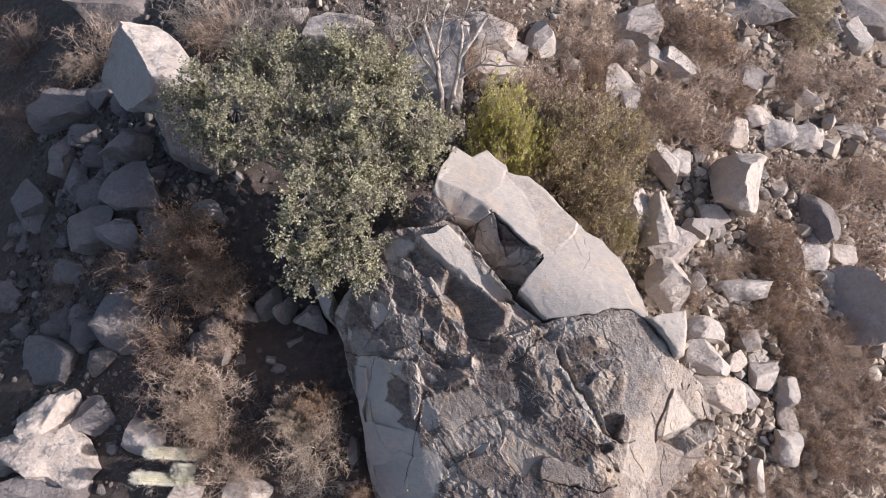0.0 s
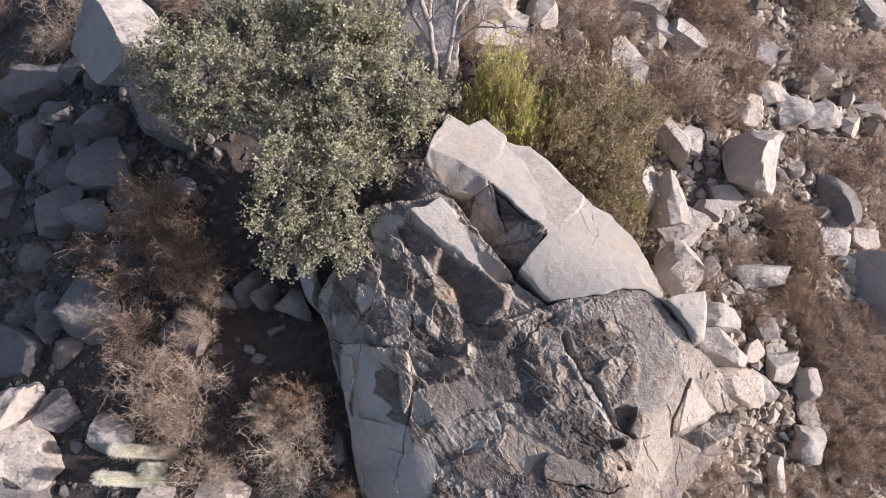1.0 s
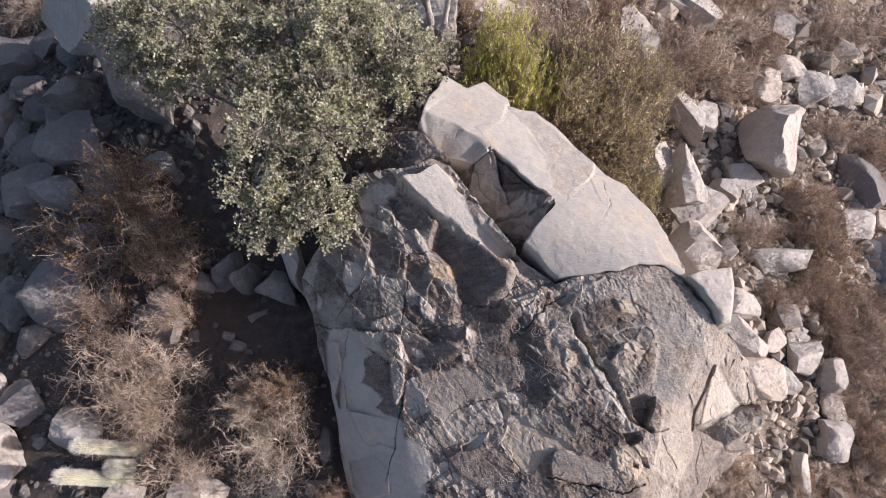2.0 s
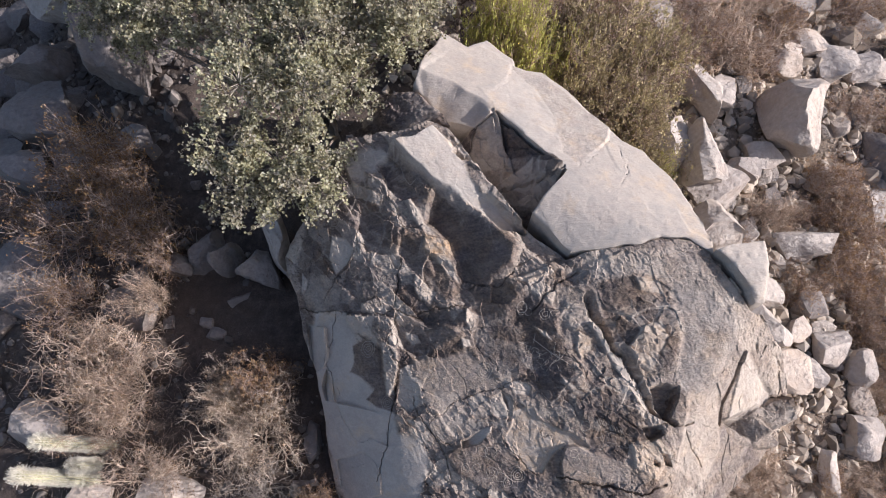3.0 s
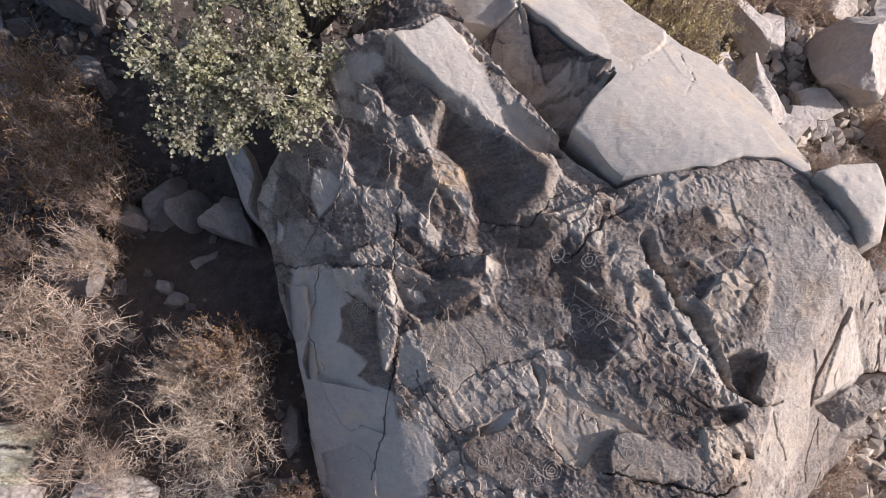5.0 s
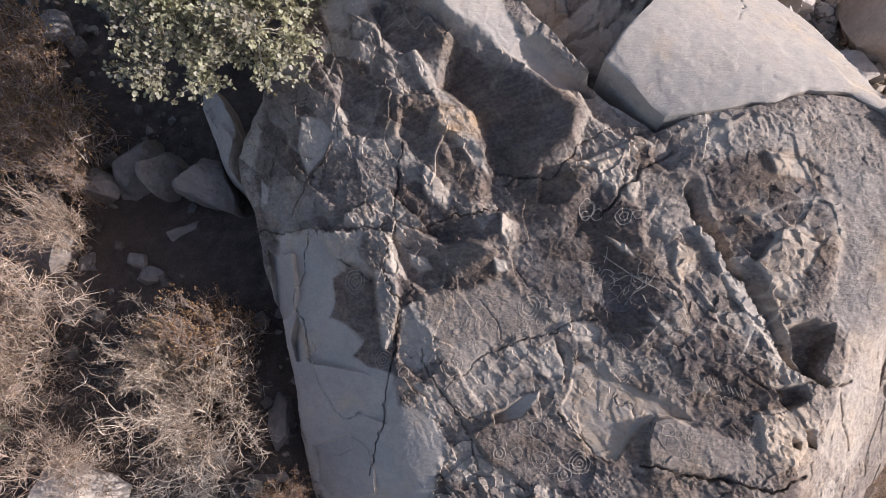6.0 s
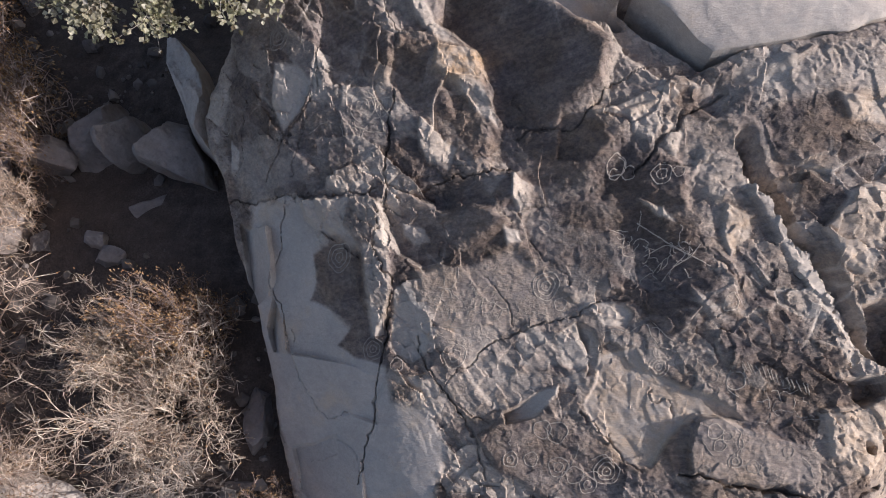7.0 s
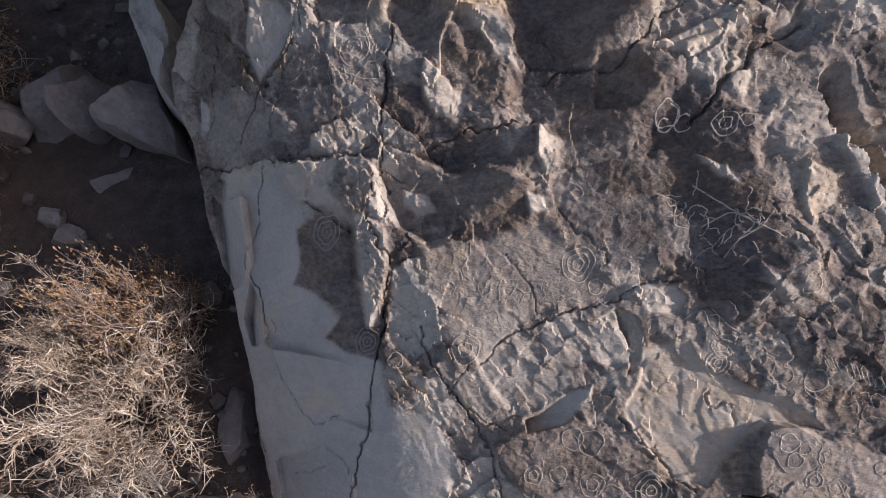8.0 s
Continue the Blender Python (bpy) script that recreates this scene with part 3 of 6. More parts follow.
plate([(3.49, 0.63), (3.83, 0.76), (4.46, 0.93), (4.59, 0.66), (4.06, 0.39), (3.79, 0.55)], -0.06, 0.03, 0.5, smooth=0.3, tilt=(0.9, 0.0))
# upper part of the carved face; varnish on its dark panels also paints shade
plate([(-0.93, 3.54), (-0.53, 3.54), (-0.39, 3.39), (-0.56, 3.3), (-0.71, 3.22), (-0.91, 3.3)], 0, 0.03, 0.12, smooth=0.7, tilt=(0.05, 0))
plate([(-0.56, 3.38), (-0.34, 3.47), (-0.06, 3.13), (0.12, 3.02), (-0.02, 2.9), (-0.4, 3.02)], -0.006, 0.04, 0.78, smooth=0.6, tilt=(0.28, 0))
plate([(-0.71, 3.31), (-0.54, 3.21), (-0.25, 2.98), (-0.16, 2.75), (-0.26, 2.65), (-0.45, 2.75), (-0.64, 2.98)], 0.012, 0.02, 0.5, tilt=(-0.02, 0.1))
plate([(-1.51, 2.98), (-1.28, 2.62), (-1.16, 2.32), (-1.35, 2.15), (-1.6, 2.25), (-1.68, 2.57)], 0, 0.03, 0.85, smooth=0.5, tilt=(0.2, 0))
plate([(-1.24, 3.23), (-1.05, 3.15), (-0.9, 2.92), (-0.81, 2.77), (-0.84, 2.61), (-0.85, 2.46), (-0.92, 2.34), (-1.09, 2.29), (-1.18, 2.35), (-1.2, 2.51), (-1.28, 2.59), (-1.45, 2.81), (-1.49, 3.04), (-1.4, 3.18)], 0.031, 0.014, 0.8, smooth=0.6, tilt=(-0.03, 0.02))
plate([(-1.14, 2.72), (-0.96, 2.66), (-0.86, 2.51), (-0.96, 2.36), (-1.09, 2.3), (-1.17, 2.49)], -0.007, 0.015, 0.12, smooth=0.2, tilt=(-0.2, 0))
plate([(-0.78, 3.02), (-0.35, 2.8), (-0.25, 2.62), (-0.33, 2.44), (-0.4, 2.39), (-0.73, 2.51), (-0.81, 2.76)], -0.012, 0.04, 0.68, smooth=0.6, tilt=(0.28, 0.05))
plate([(-0.18, 2.96), (-0.06, 2.8), (0.08, 2.61), (0.14, 2.55), (0.02, 2.57), (-0.14, 2.75), (-0.25, 2.95)], 0.019, 0.015, 0.2, smooth=0.2, tilt=(-0.25, 0))
plate([(-0.3, 2.66), (-0.02, 2.42), (0.07, 2.16), (-0.14, 2.16), (-0.25, 2.31), (-0.33, 2.43)], -0.012, 0.03, 0.72, smooth=0.5, tilt=(0.28, 0))
plate([(0.0, 2.58), (0.28, 2.5), (0.33, 2.43), (0.28, 2.34), (0.07, 2.36), (-0.02, 2.46)], 0.025, 0.014, 0.12, 0.9, smooth=0.3, tilt=(-0.12, 0))
plate([(0.11, 2.36), (0.26, 2.34), (0.31, 2.21), (0.38, 2.07), (0.23, 2.17)], 0.012, 0.012, 0.12, smooth=0.4, tilt=(-0.2, 0))
plate([(0.1, 3.0), (0.48, 2.82), (0.83, 2.56), (1.01, 2.37), (0.96, 2.17), (0.7, 2.03), (0.4, 2.07), (0.32, 2.33), (0.26, 2.54), (0.03, 2.74)], -0.012, 0.06, 0.86, smooth=0.8, tilt=(0.36, 0.04))
plate([(-0.65, 2.47), (-0.4, 2.41), (-0.33, 2.33), (-0.35, 2.06), (-0.46, 2.01), (-0.61, 2.11), (-0.68, 2.3)], 0.009, 0.012, 0.42, smooth=0.5, tilt=(-0.03, 0))
plate([(-0.13, 2.17), (-0.01, 2.08), (0.1, 1.96), (0.07, 1.89), (-0.07, 1.92), (-0.15, 2.01)], 0.019, 0.012, 0.03, smooth=0.3, tilt=(-0.22, 0))
plate([(-0.33, 2.33), (-0.19, 2.28), (-0.16, 2.14), (-0.3, 2.06)], 0.006, 0.012, 0.35, smooth=0.3, tilt=(-0.1, 0))
plate([(-1.6, 2.42), (-1.51, 2.34), (-1.54, 2.19), (-1.6, 2.23)], 0.006, 0.01, 0.0, smooth=0.5, tilt=(-0.4, 0))
plate([(-1.46, 2.39), (-1.09, 2.26), (-0.87, 2.03), (-1.11, 1.86), (-1.49, 2.0), (-1.61, 2.22)], 0, 0.05, 0.55, smooth=0.55, tilt=(0.14, 0))
plate([(0.35, 2.06), (0.83, 2.1), (1.13, 1.95), (1.01, 1.72), (0.57, 1.68), (0.35, 1.87)], -0.006, 0.06, 0.78, smooth=0.5, tilt=(0.22, 0.05))
# middle of the carved face; west-leaning panels carry varnish that also paints shade
plate([(-0.31, 0.72), (0.16, 0.75), (0.48, 0.95), (1.13, 1.03), (1.46, 0.82), (1.75, 0.61), (2.05, 0.3), (2.07, -0.01), (0.31, -0.02), (-0.06, 0.47)], 0, 0.12, None, 0.12, smooth=0.6)
plate([(-0.99, 1.84), (-0.83, 1.83), (-0.64, 1.77), (-0.58, 1.68), (-0.77, 1.6), (-0.88, 1.66), (-0.97, 1.74)], 0.022, 0.014, 0.0, 0.12, smooth=0.1, tilt=(-0.22, 0))
plate([(-0.62, 1.77), (-0.48, 1.77), (-0.41, 1.74), (-0.42, 1.57), (-0.46, 1.49), (-0.56, 1.47), (-0.66, 1.61)], 0.006, 0.015, 0.42, smooth=0.2, tilt=(-0.05, 0))
plate([(-0.8, 1.95), (-0.61, 1.98), (-0.44, 1.91), (-0.41, 1.82), (-0.48, 1.82), (-0.64, 1.82), (-0.79, 1.89)], 0.019, 0.014, 0.2, 0.1, tilt=(-0.18, 0.1))
plate([(-0.39, 1.71), (-0.17, 1.68), (0.11, 1.69), (0.32, 1.59), (0.41, 1.52), (0.25, 1.43), (-0.1, 1.28), (-0.29, 1.41), (-0.36, 1.56)], -0.012, 0.035, 0.66, smooth=0.5, tilt=(0.28, 0.05))
plate([(-0.25, 1.62), (-0.11, 1.54), (-0.06, 1.46), (-0.18, 1.46), (-0.25, 1.54)], 0.019, 0.01, 0.25, smooth=0.2, tilt=(-0.15, 0))
plate([(-0.16, 1.75), (0.17, 1.8), (0.48, 1.78), (0.45, 1.62), (0.25, 1.56), (0.02, 1.65)], -0.012, 0.035, 0.75, smooth=0.5, tilt=(0.28, 0))
plate([(0.1, 1.91), (0.46, 1.88), (0.41, 1.77), (0.32, 1.68), (0.2, 1.81)], 0.006, 0.016, 0.4, tilt=(-0.08, 0.05))
plate([(0.46, 1.78), (0.59, 1.71), (0.7, 1.66), (0.62, 1.59), (0.51, 1.55), (0.45, 1.64)], 0.019, 0.012, 0.1, 0.1, tilt=(-0.2, 0))
plate([(0.39, 1.5), (0.49, 1.47), (0.51, 1.4), (0.42, 1.39)], 0.012, 0.01, 0.0, smooth=0.3, tilt=(-0.3, 0))
plate([(-0.08, 2.13), (-0.02, 2.08), (0.11, 1.98), (0.06, 1.87), (-0.07, 1.96)], 0.006, 0.012, 0.1, 0.2, tilt=(-0.12, 0))
plate([(-0.32, 1.19), (-0.23, 1.21), (-0.08, 0.94), (-0.11, 0.82), (-0.24, 0.71), (-0.37, 0.84), (-0.35, 1.02)], -0.007, 0.014, 0.03, smooth=0.45, tilt=(0.08, 0.1))
plate([(-0.17, 1.29), (0.19, 1.29), (0.48, 1.37), (0.62, 1.21), (0.79, 1.03), (1.08, 1.03), (0.87, 0.97), (0.48, 0.93), (0.16, 0.69), (-0.05, 0.82)], 0, 0.04, 0.5, 0.22, smooth=0.85, tilt=(-0.07, 0))
plate([(0.07, 0.92), (0.4, 0.9), (0.21, 0.71), (0.13, 0.74)], 0, 0.02, 0.35, smooth=0.6)
plate([(0.56, 1.73), (0.85, 1.67), (1.04, 1.52), (1.14, 1.25), (1.1, 1.06), (0.81, 1.08), (0.62, 1.23), (0.48, 1.51)], 0, 0.06, 0.62, smooth=0.5, tilt=(0.05, 0))
plate([(0.73, 2.06), (0.97, 1.99), (1.02, 1.86), (0.9, 1.77), (0.72, 1.84)], -0.012, 0.02, 0.95, 0.2, smooth=0.6, tilt=(0.25, 0))
# dark varnished hollow; its heaviest varnish also paints shade
plate([(1.1, 1.06), (1.18, 1.25), (1.1, 1.43), (1.12, 1.65), (1.3, 1.51), (1.47, 1.39), (1.59, 1.21), (1.7, 1.1), (1.69, 0.91), (1.38, 0.82), (1.21, 0.94)], 0.031, 0.13, 1.0, smooth=0.6, tilt=(0.26, 0.02))
plate([(1.66, 1.08), (2.01, 0.89), (2.35, 0.44), (1.75, 0.61), (1.38, 0.8)], 0, 0.1, 0.82, smooth=0.45)
plate([(0.93, 2.03), (1.15, 2.1), (1.43, 2.13), (1.36, 2.06), (1.12, 2.0)], 0.025, 0.012, 0.1, 0.35, tilt=(-0.1, 0.1))
plate([(1.11, 2.03), (1.29, 2.06), (1.32, 1.93), (1.25, 1.84), (1.14, 1.91)], 0.025, 0.014, 0.25, tilt=(-0.12, 0))
plate([(1.31, 1.97), (1.42, 1.88), (1.37, 1.75), (1.31, 1.82)], 0.012, 0.012, 0.2, 0.2, tilt=(-0.2, 0))
plate([(1.51, 1.79), (1.76, 1.68), (1.8, 1.45), (1.59, 1.49), (1.44, 1.63)], 0.019, 0.02, 0.45, smooth=0.1, tilt=(-0.06, 0))
plate([(1.65, 1.48), (1.8, 1.4), (1.79, 1.28), (1.68, 1.19), (1.62, 1.3)], 0.019, 0.014, 0.1, 0.55, tilt=(-0.22, 0))
plate([(1.18, 1.56), (1.31, 1.48), (1.38, 1.4), (1.29, 1.44)], 0.015, 0.01, 0.2, tilt=(-0.2, 0))
plate([(1.47, 1.05), (1.62, 0.91), (1.72, 0.81), (1.62, 0.84), (1.5, 0.97)], 0.012, 0.015, 0.5, tilt=(-0.15, 0))
plate([(0.93, 1.79), (1.08, 1.88), (1.25, 1.8), (1.44, 1.68), (1.43, 1.47), (1.11, 1.6), (0.98, 1.6)], 0, 0.05, 0.95, smooth=0.5, tilt=(0.24, 0))
# spalled panels of the lower face
plate([(0.87, 1.05), (1.13, 1.0), (1.17, 0.94), (1.13, 0.86), (1.01, 0.9)], -0.012, 0.01, 0.0, 0.15, smooth=0.6, tilt=(-0.12, 0))
plate([(0.76, 0.85), (0.84, 0.91), (0.91, 0.81), (0.93, 0.65), (0.85, 0.61), (0.78, 0.66), (0.73, 0.77)], -0.012, 0.01, 0.1, smooth=0.5, tilt=(-0.1, 0))
plate([(0.86, 0.9), (0.94, 0.86), (1.0, 0.75), (0.99, 0.64), (0.9, 0.6), (0.93, 0.7)], -0.031, 0.01, 0.35, smooth=0.6, tilt=(0.5, 0))
plate([(0.49, 0.83), (0.6, 0.9), (0.72, 0.76), (0.74, 0.66), (0.63, 0.63), (0.5, 0.67)], 0, 0.012, 0.25, smooth=0.3, tilt=(-0.08, 0))
plate([(0.13, 0.69), (0.31, 0.74), (0.49, 0.65), (0.66, 0.61), (0.57, 0.49), (0.37, 0.41), (0.25, 0.51)], -0.012, 0.02, 0.35, smooth=0.7, tilt=(0.02, 0))
plate([(0.39, 0.39), (0.6, 0.5), (0.75, 0.55), (0.73, 0.48), (0.58, 0.37), (0.41, 0.33)], -0.037, 0.012, 0.08, smooth=0.9, tilt=(0.42, 0.1))
plate([(0.99, 0.7), (1.2, 0.72), (1.26, 0.59), (1.47, 0.51), (1.61, 0.46), (1.77, 0.31), (1.53, 0.35), (1.39, 0.23), (1.29, 0.06), (1.16, 0.07), (0.97, 0.29), (0.9, 0.43), (0.98, 0.57)], -0.025, 0.014, 0.06, 0.5, smooth=0.8, tilt=(-0.05, 0))
plate([(1.26, 0.5), (1.3, 0.42), (1.4, 0.38), (1.43, 0.28), (1.3, 0.26), (1.24, 0.4)], 0.009, 0.008, 0.1, 0.2, smooth=0.8)
# rounded lobe
plate([(1.71, 2.15), (2.2, 2.24), (2.62, 2.3), (2.93, 2.09), (3.29, 1.89), (3.36, 1.45), (2.94, 1.67), (2.6, 1.93), (2.2, 2.02), (1.83, 1.91)], 0, 0.05, 0.34, smooth=0.4)
plate([(1.83, 1.95), (2.2, 2.0), (2.54, 1.9), (2.62, 1.67), (2.72, 1.37), (2.56, 1.06), (2.36, 0.9), (2.19, 1.15), (1.94, 1.51)], 0, 0.04, 0.85, smooth=0.25, tilt=(0.04, 0))
plate([(2.2, 2.02), (2.49, 1.94), (2.53, 1.82), (2.28, 1.87)], 0.012, 0.014, 0.15, 0.4, tilt=(-0.12, 0))
plate([(2.3, 1.49), (2.5, 1.57), (2.59, 1.41), (2.41, 1.06), (2.27, 1.14), (2.15, 1.31)], 0.015, 0.014, 0.15, 0.35, tilt=(-0.14, 0))
plate([(2.61, 1.9), (2.97, 1.82), (3.38, 1.42), (3.14, 0.92), (2.83, 0.75), (2.65, 0.98), (2.72, 1.37)], 0, 0.05, 0.44, smooth=0.82)
plate([(2.22, 0.36), (2.47, 0.4), (2.68, 0.23), (2.52, -0.02), (2.28, 0.1)], 0.019, 0.016, 0.1, 0.5, tilt=(-0.08, 0))
plate([(2.41, 0.89), (2.55, 0.91), (2.71, 0.89), (2.69, 0.75), (2.61, 0.55), (2.46, 0.67)], -0.2, 0.022, 0.7, smooth=0.3)
plate([(2.33, 0.49), (2.53, 0.51), (2.56, 0.43), (2.43, 0.36)], -0.14, 0.018, 0.7, smooth=0.3)
plate([(2.57, 0.24), (2.62, 0.23), (2.69, 0.11), (2.61, 0.12)], -0.1, 0.01, 0.4)
plate([(2.46, 0.17), (2.54, 0.14), (2.54, 0.09), (2.47, 0.12)], -0.08, 0.01, 0.4)
plate([(1.75, 1.63), (1.83, 1.56), (2.04, 1.23), (2.42, 0.71), (2.37, 0.68), (1.98, 1.19), (1.78, 1.48)], 0.012, 0.014, 0.2, smooth=0.5, tilt=(-0.15, 0))
plate([(2.73, 0.94), (3.16, 0.89), (3.29, 0.47), (3.13, -0.14), (2.72, 0.11), (2.77, 0.51)], 0, 0.05, 0.4, smooth=0.6)
plate([(3.38, 0.61), (3.99, 0.7), (4.6, 0.38), (3.85, 0.33)], -0.031, 0.02, 0.45, smooth=0.4, tilt=(0.5, 0))
plate([(1.73, 2.17), (2.08, 2.23), (1.81, 2.1), (1.61, 1.95), (1.49, 2.06)], -0.019, 0.03, 0.5, smooth=0.5, tilt=(0.25, 0))
plate([(3.49, 1.29), (3.43, 0.61), (3.78, 0.6), (4.29, 0.92)], 0, 0.02, 0.2, smooth=0.6, tilt=(-0.14, 0))
plate([(2.83, 0.75), (3.14, 0.92), (3.43, 0.31), (3.25, -0.14), (2.79, 0.12)], 0, 0.03, 0.32, 0.08, smooth=0.5, tilt=(0.12, 0))
# pale slab and broken wedge; varnish also paints in the facets' shading
plate([(-0.1, 4.48), (0.42, 5.2), (0.67, 5.22), (1.07, 4.92), (0.97, 4.55), (0.58, 4.05), (0.03, 4.0)], 0, 0.03, 0.06, 0.06, smooth=0.9, tilt=(0.03, 0.01), blocks=("upper",))
plate([(0.59, 4.34), (0.93, 4.48), (1.31, 4.32), (1.53, 3.92), (1.52, 3.66), (1.25, 3.81), (0.77, 4.08)], -0.002, 0.02, 0.0, smooth=0.95, tilt=(-0.02, 0), blocks=("upper",))
plate([(1.03, 4.85), (1.41, 4.79), (1.69, 4.53), (1.98, 4.18), (2.21, 3.93), (2.05, 3.65), (1.69, 3.28), (1.52, 3.42), (1.53, 3.97), (1.33, 4.43)], 0, 0.016, 0.26, 0.05, smooth=0.6, tilt=(0.05, 0.01), blocks=("upper",))
plate([(1.69, 3.27), (2.25, 3.79), (2.64, 3.45), (2.81, 2.89), (3.1, 2.4), (2.38, 2.3), (1.57, 2.24), (1.13, 2.68)], 0.001, 0.01, 0.03, 0.05, smooth=0.96, blocks=("upper",))
plate([(1.39, 3.33), (1.72, 3.27), (1.18, 2.76), (1.12, 2.69)], -0.002, 0.01, 0.05, 0.04, smooth=0.9, blocks=("upper",))
plate([(0.51, 3.91), (0.83, 4.1), (1.01, 3.94), (0.88, 3.25), (0.62, 3.23), (0.5, 3.45)], 0.006, 0.014, 0.35, smooth=0.6, tilt=(-0.12, 0), blocks=("wedge",))
plate([(0.77, 4.08), (1.13, 3.88), (1.46, 3.45), (1.53, 3.25), (1.38, 3.18), (1.03, 3.31), (0.9, 3.59)], 0.012, 0.014, 0.9, smooth=0.5, tilt=(0.35, 0), blocks=("wedge",))
plate([(0.85, 3.28), (1.21, 3.39), (1.2, 3.05), (1.02, 2.99), (0.73, 3.14)], 0.012, 0.012, 0.35, smooth=0.5, tilt=(-0.15, 0), blocks=("wedge",))
plate([(0.68, 3.08), (1.19, 2.99), (1.33, 2.81), (1.07, 2.71), (0.85, 2.79)], -0.012, 0.014, 0.85, smooth=0.4, tilt=(0.25, 0), blocks=("wedge",))
plate([(0.39, 3.94), (0.61, 3.92), (0.48, 3.65), (0.36, 3.45), (0.27, 3.72)], -0.012, 0.014, 0.85, smooth=0.5, tilt=(0.3, 0), blocks=("wedge",))

crack([(1.71, 3.21), (2.03, 3.56), (2.21, 3.78)], 0.006, 0.02)
crack([(2.24, 3.6), (2.23, 3.2)], 0.006, 0.02)
crack([(2.72, 3.38), (2.65, 3.03)], 0.004, 0.015)
crack([(1.96, 2.64), (2.29, 2.49)], 0.004, 0.012)
crack([(0.97, 4.55), (1.07, 4.92)], 0.006, 0.02)
crack([(0.06, 4.51), (0.28, 4.46), (0.4, 4.34), (0.3, 4.14)], 0.004, 0.012)
crack([(-1.67, 2.04), (-1.33, 1.96), (-1.11, 1.9), (-0.76, 1.82), (-0.58, 1.81), (-0.38, 1.81), (-0.1, 1.78), (0.17, 1.82), (0.45, 1.84)], 0.010, 0.06)
crack([(-0.31, 2.4), (-0.34, 2.08), (-0.38, 1.84), (-0.41, 1.63), (-0.45, 1.46), (-0.36, 1.28), (-0.4, 0.96), (-0.43, 0.73), (-0.49, 0.49), (-0.54, 0.24), (-0.62, -0.03)], 0.008, 0.06)
crack([(-1.45, 2.56), (-1.5, 2.34), (-1.57, 2.21)], 0.007, 0.03)
crack([(-0.86, 2.58), (-0.95, 2.31), (-1.06, 2.0)], 0.006, 0.03)
crack([(-1.11, 1.87), (-1.19, 1.72), (-1.24, 1.51), (-1.3, 1.37), (-1.23, 1.09), (-1.2, 0.92)], 0.009, 0.05)
crack([(-1.43, 0.88), (-1.38, 0.63), (-1.31, 0.4)], 0.006, 0.02)
crack([(-1.15, 1.04), (-1.1, 0.8), (-1.07, 0.63), (-0.97, 0.46), (-0.84, 0.43), (-0.7, 0.46)], 0.006, 0.025)
crack([(-0.79, 0.28), (-0.65, 0.2), (-0.61, 0.1), (-0.61, -0.03)], 0.006, 0.02)
crack([(-1.09, 0.14), (-0.93, 0.1), (-0.8, 0.19)], 0.005, 0.02)
crack([(0.31, 1.24), (0.4, 1.07), (0.46, 0.94)], 0.006, 0.025)
crack([(0.55, 1.4), (0.65, 1.27), (0.76, 1.19), (0.81, 1.13)], 0.006, 0.025)
crack([(-0.02, 0.55), (0.1, 0.64), (0.22, 0.71), (0.34, 0.84), (0.49, 0.89), (0.74, 0.93), (0.87, 0.96), (1.03, 0.99), (1.15, 1.01)], 0.007, 0.035)
crack([(-0.16, 0.88), (-0.1, 0.71), (-0.02, 0.58), (0.13, 0.4), (0.22, 0.22), (0.27, -0.02)], 0.010, 0.05)
crack([(-0.02, 0.55), (0.1, 0.46), (0.22, 0.37), (0.31, 0.33)], 0.009, 0.035)
crack([(0.88, 0.37), (1.02, 0.21), (1.13, 0.09), (1.26, -0.02)], 0.009, 0.045)
crack([(1.25, 0.5), (1.27, 0.42), (1.36, 0.39), (1.38, 0.32)], 0.006, 0.03)
crack([(1.49, 1.3), (1.58, 1.18), (1.67, 1.1)], 0.006, 0.025)
crack([(1.25, 1.19), (1.37, 1.09), (1.45, 1.03)], 0.005, 0.02)
crack([(0.47, 2.22), (0.52, 2.07), (0.37, 2.08)], 0.006, 0.02)
crack([(-0.71, 3.31), (-0.4, 3.0), (-0.26, 2.64)], 0.009, 0.03)
crack([(-0.56, 3.36), (-0.4, 3.02)], 0.007, 0.025)
crack([(-0.82, 2.78), (-0.85, 2.46), (-1.09, 2.29), (-1.29, 2.09)], 0.009, 0.045)
crack([(1.74, 1.82), (1.82, 1.6), (2.03, 1.29), (2.2, 1.09), (2.37, 0.83), (2.47, 0.65), (2.67, 0.54)], 0.050, 0.19)
crack([(3.48, 1.27), (3.41, 1.0), (3.31, 0.76), (3.32, 0.56)], 0.035, 0.12)
crack([(2.82, 0.46), (2.96, 0.29), (3.18, 0.1)], 0.012, 0.05)
crack([(1.46, -0.01), (1.79, -0.07), (2.29, -0.18), (2.67, -0.09)], 0.020, 0.1)
crack([(2.54, 0.55), (2.77, 0.51), (2.91, 0.56)], 0.014, 0.07)
crack([(1.17, 1.7), (1.41, 1.95), (1.65, 2.08)], 0.014, 0.06)
crack([(0.48, 2.02), (0.83, 2.04), (1.04, 2.2), (1.25, 2.27)], 0.010, 0.05)
crack([(2.16, 3.0), (2.31, 3.42)], 0.007, 0.02)
crack([(3.55, 0.41), (3.55, 0.14), (3.68, -0.1)], 0.01, 0.03)
crack([(0.29, 3.41), (0.7, 3.2), (1.54, 3.18)], 0.025, 0.10)
crack([(0.75, 3.98), (0.93, 3.62), (1.18, 3.47), (1.48, 3.26)], 0.03, 0.08)
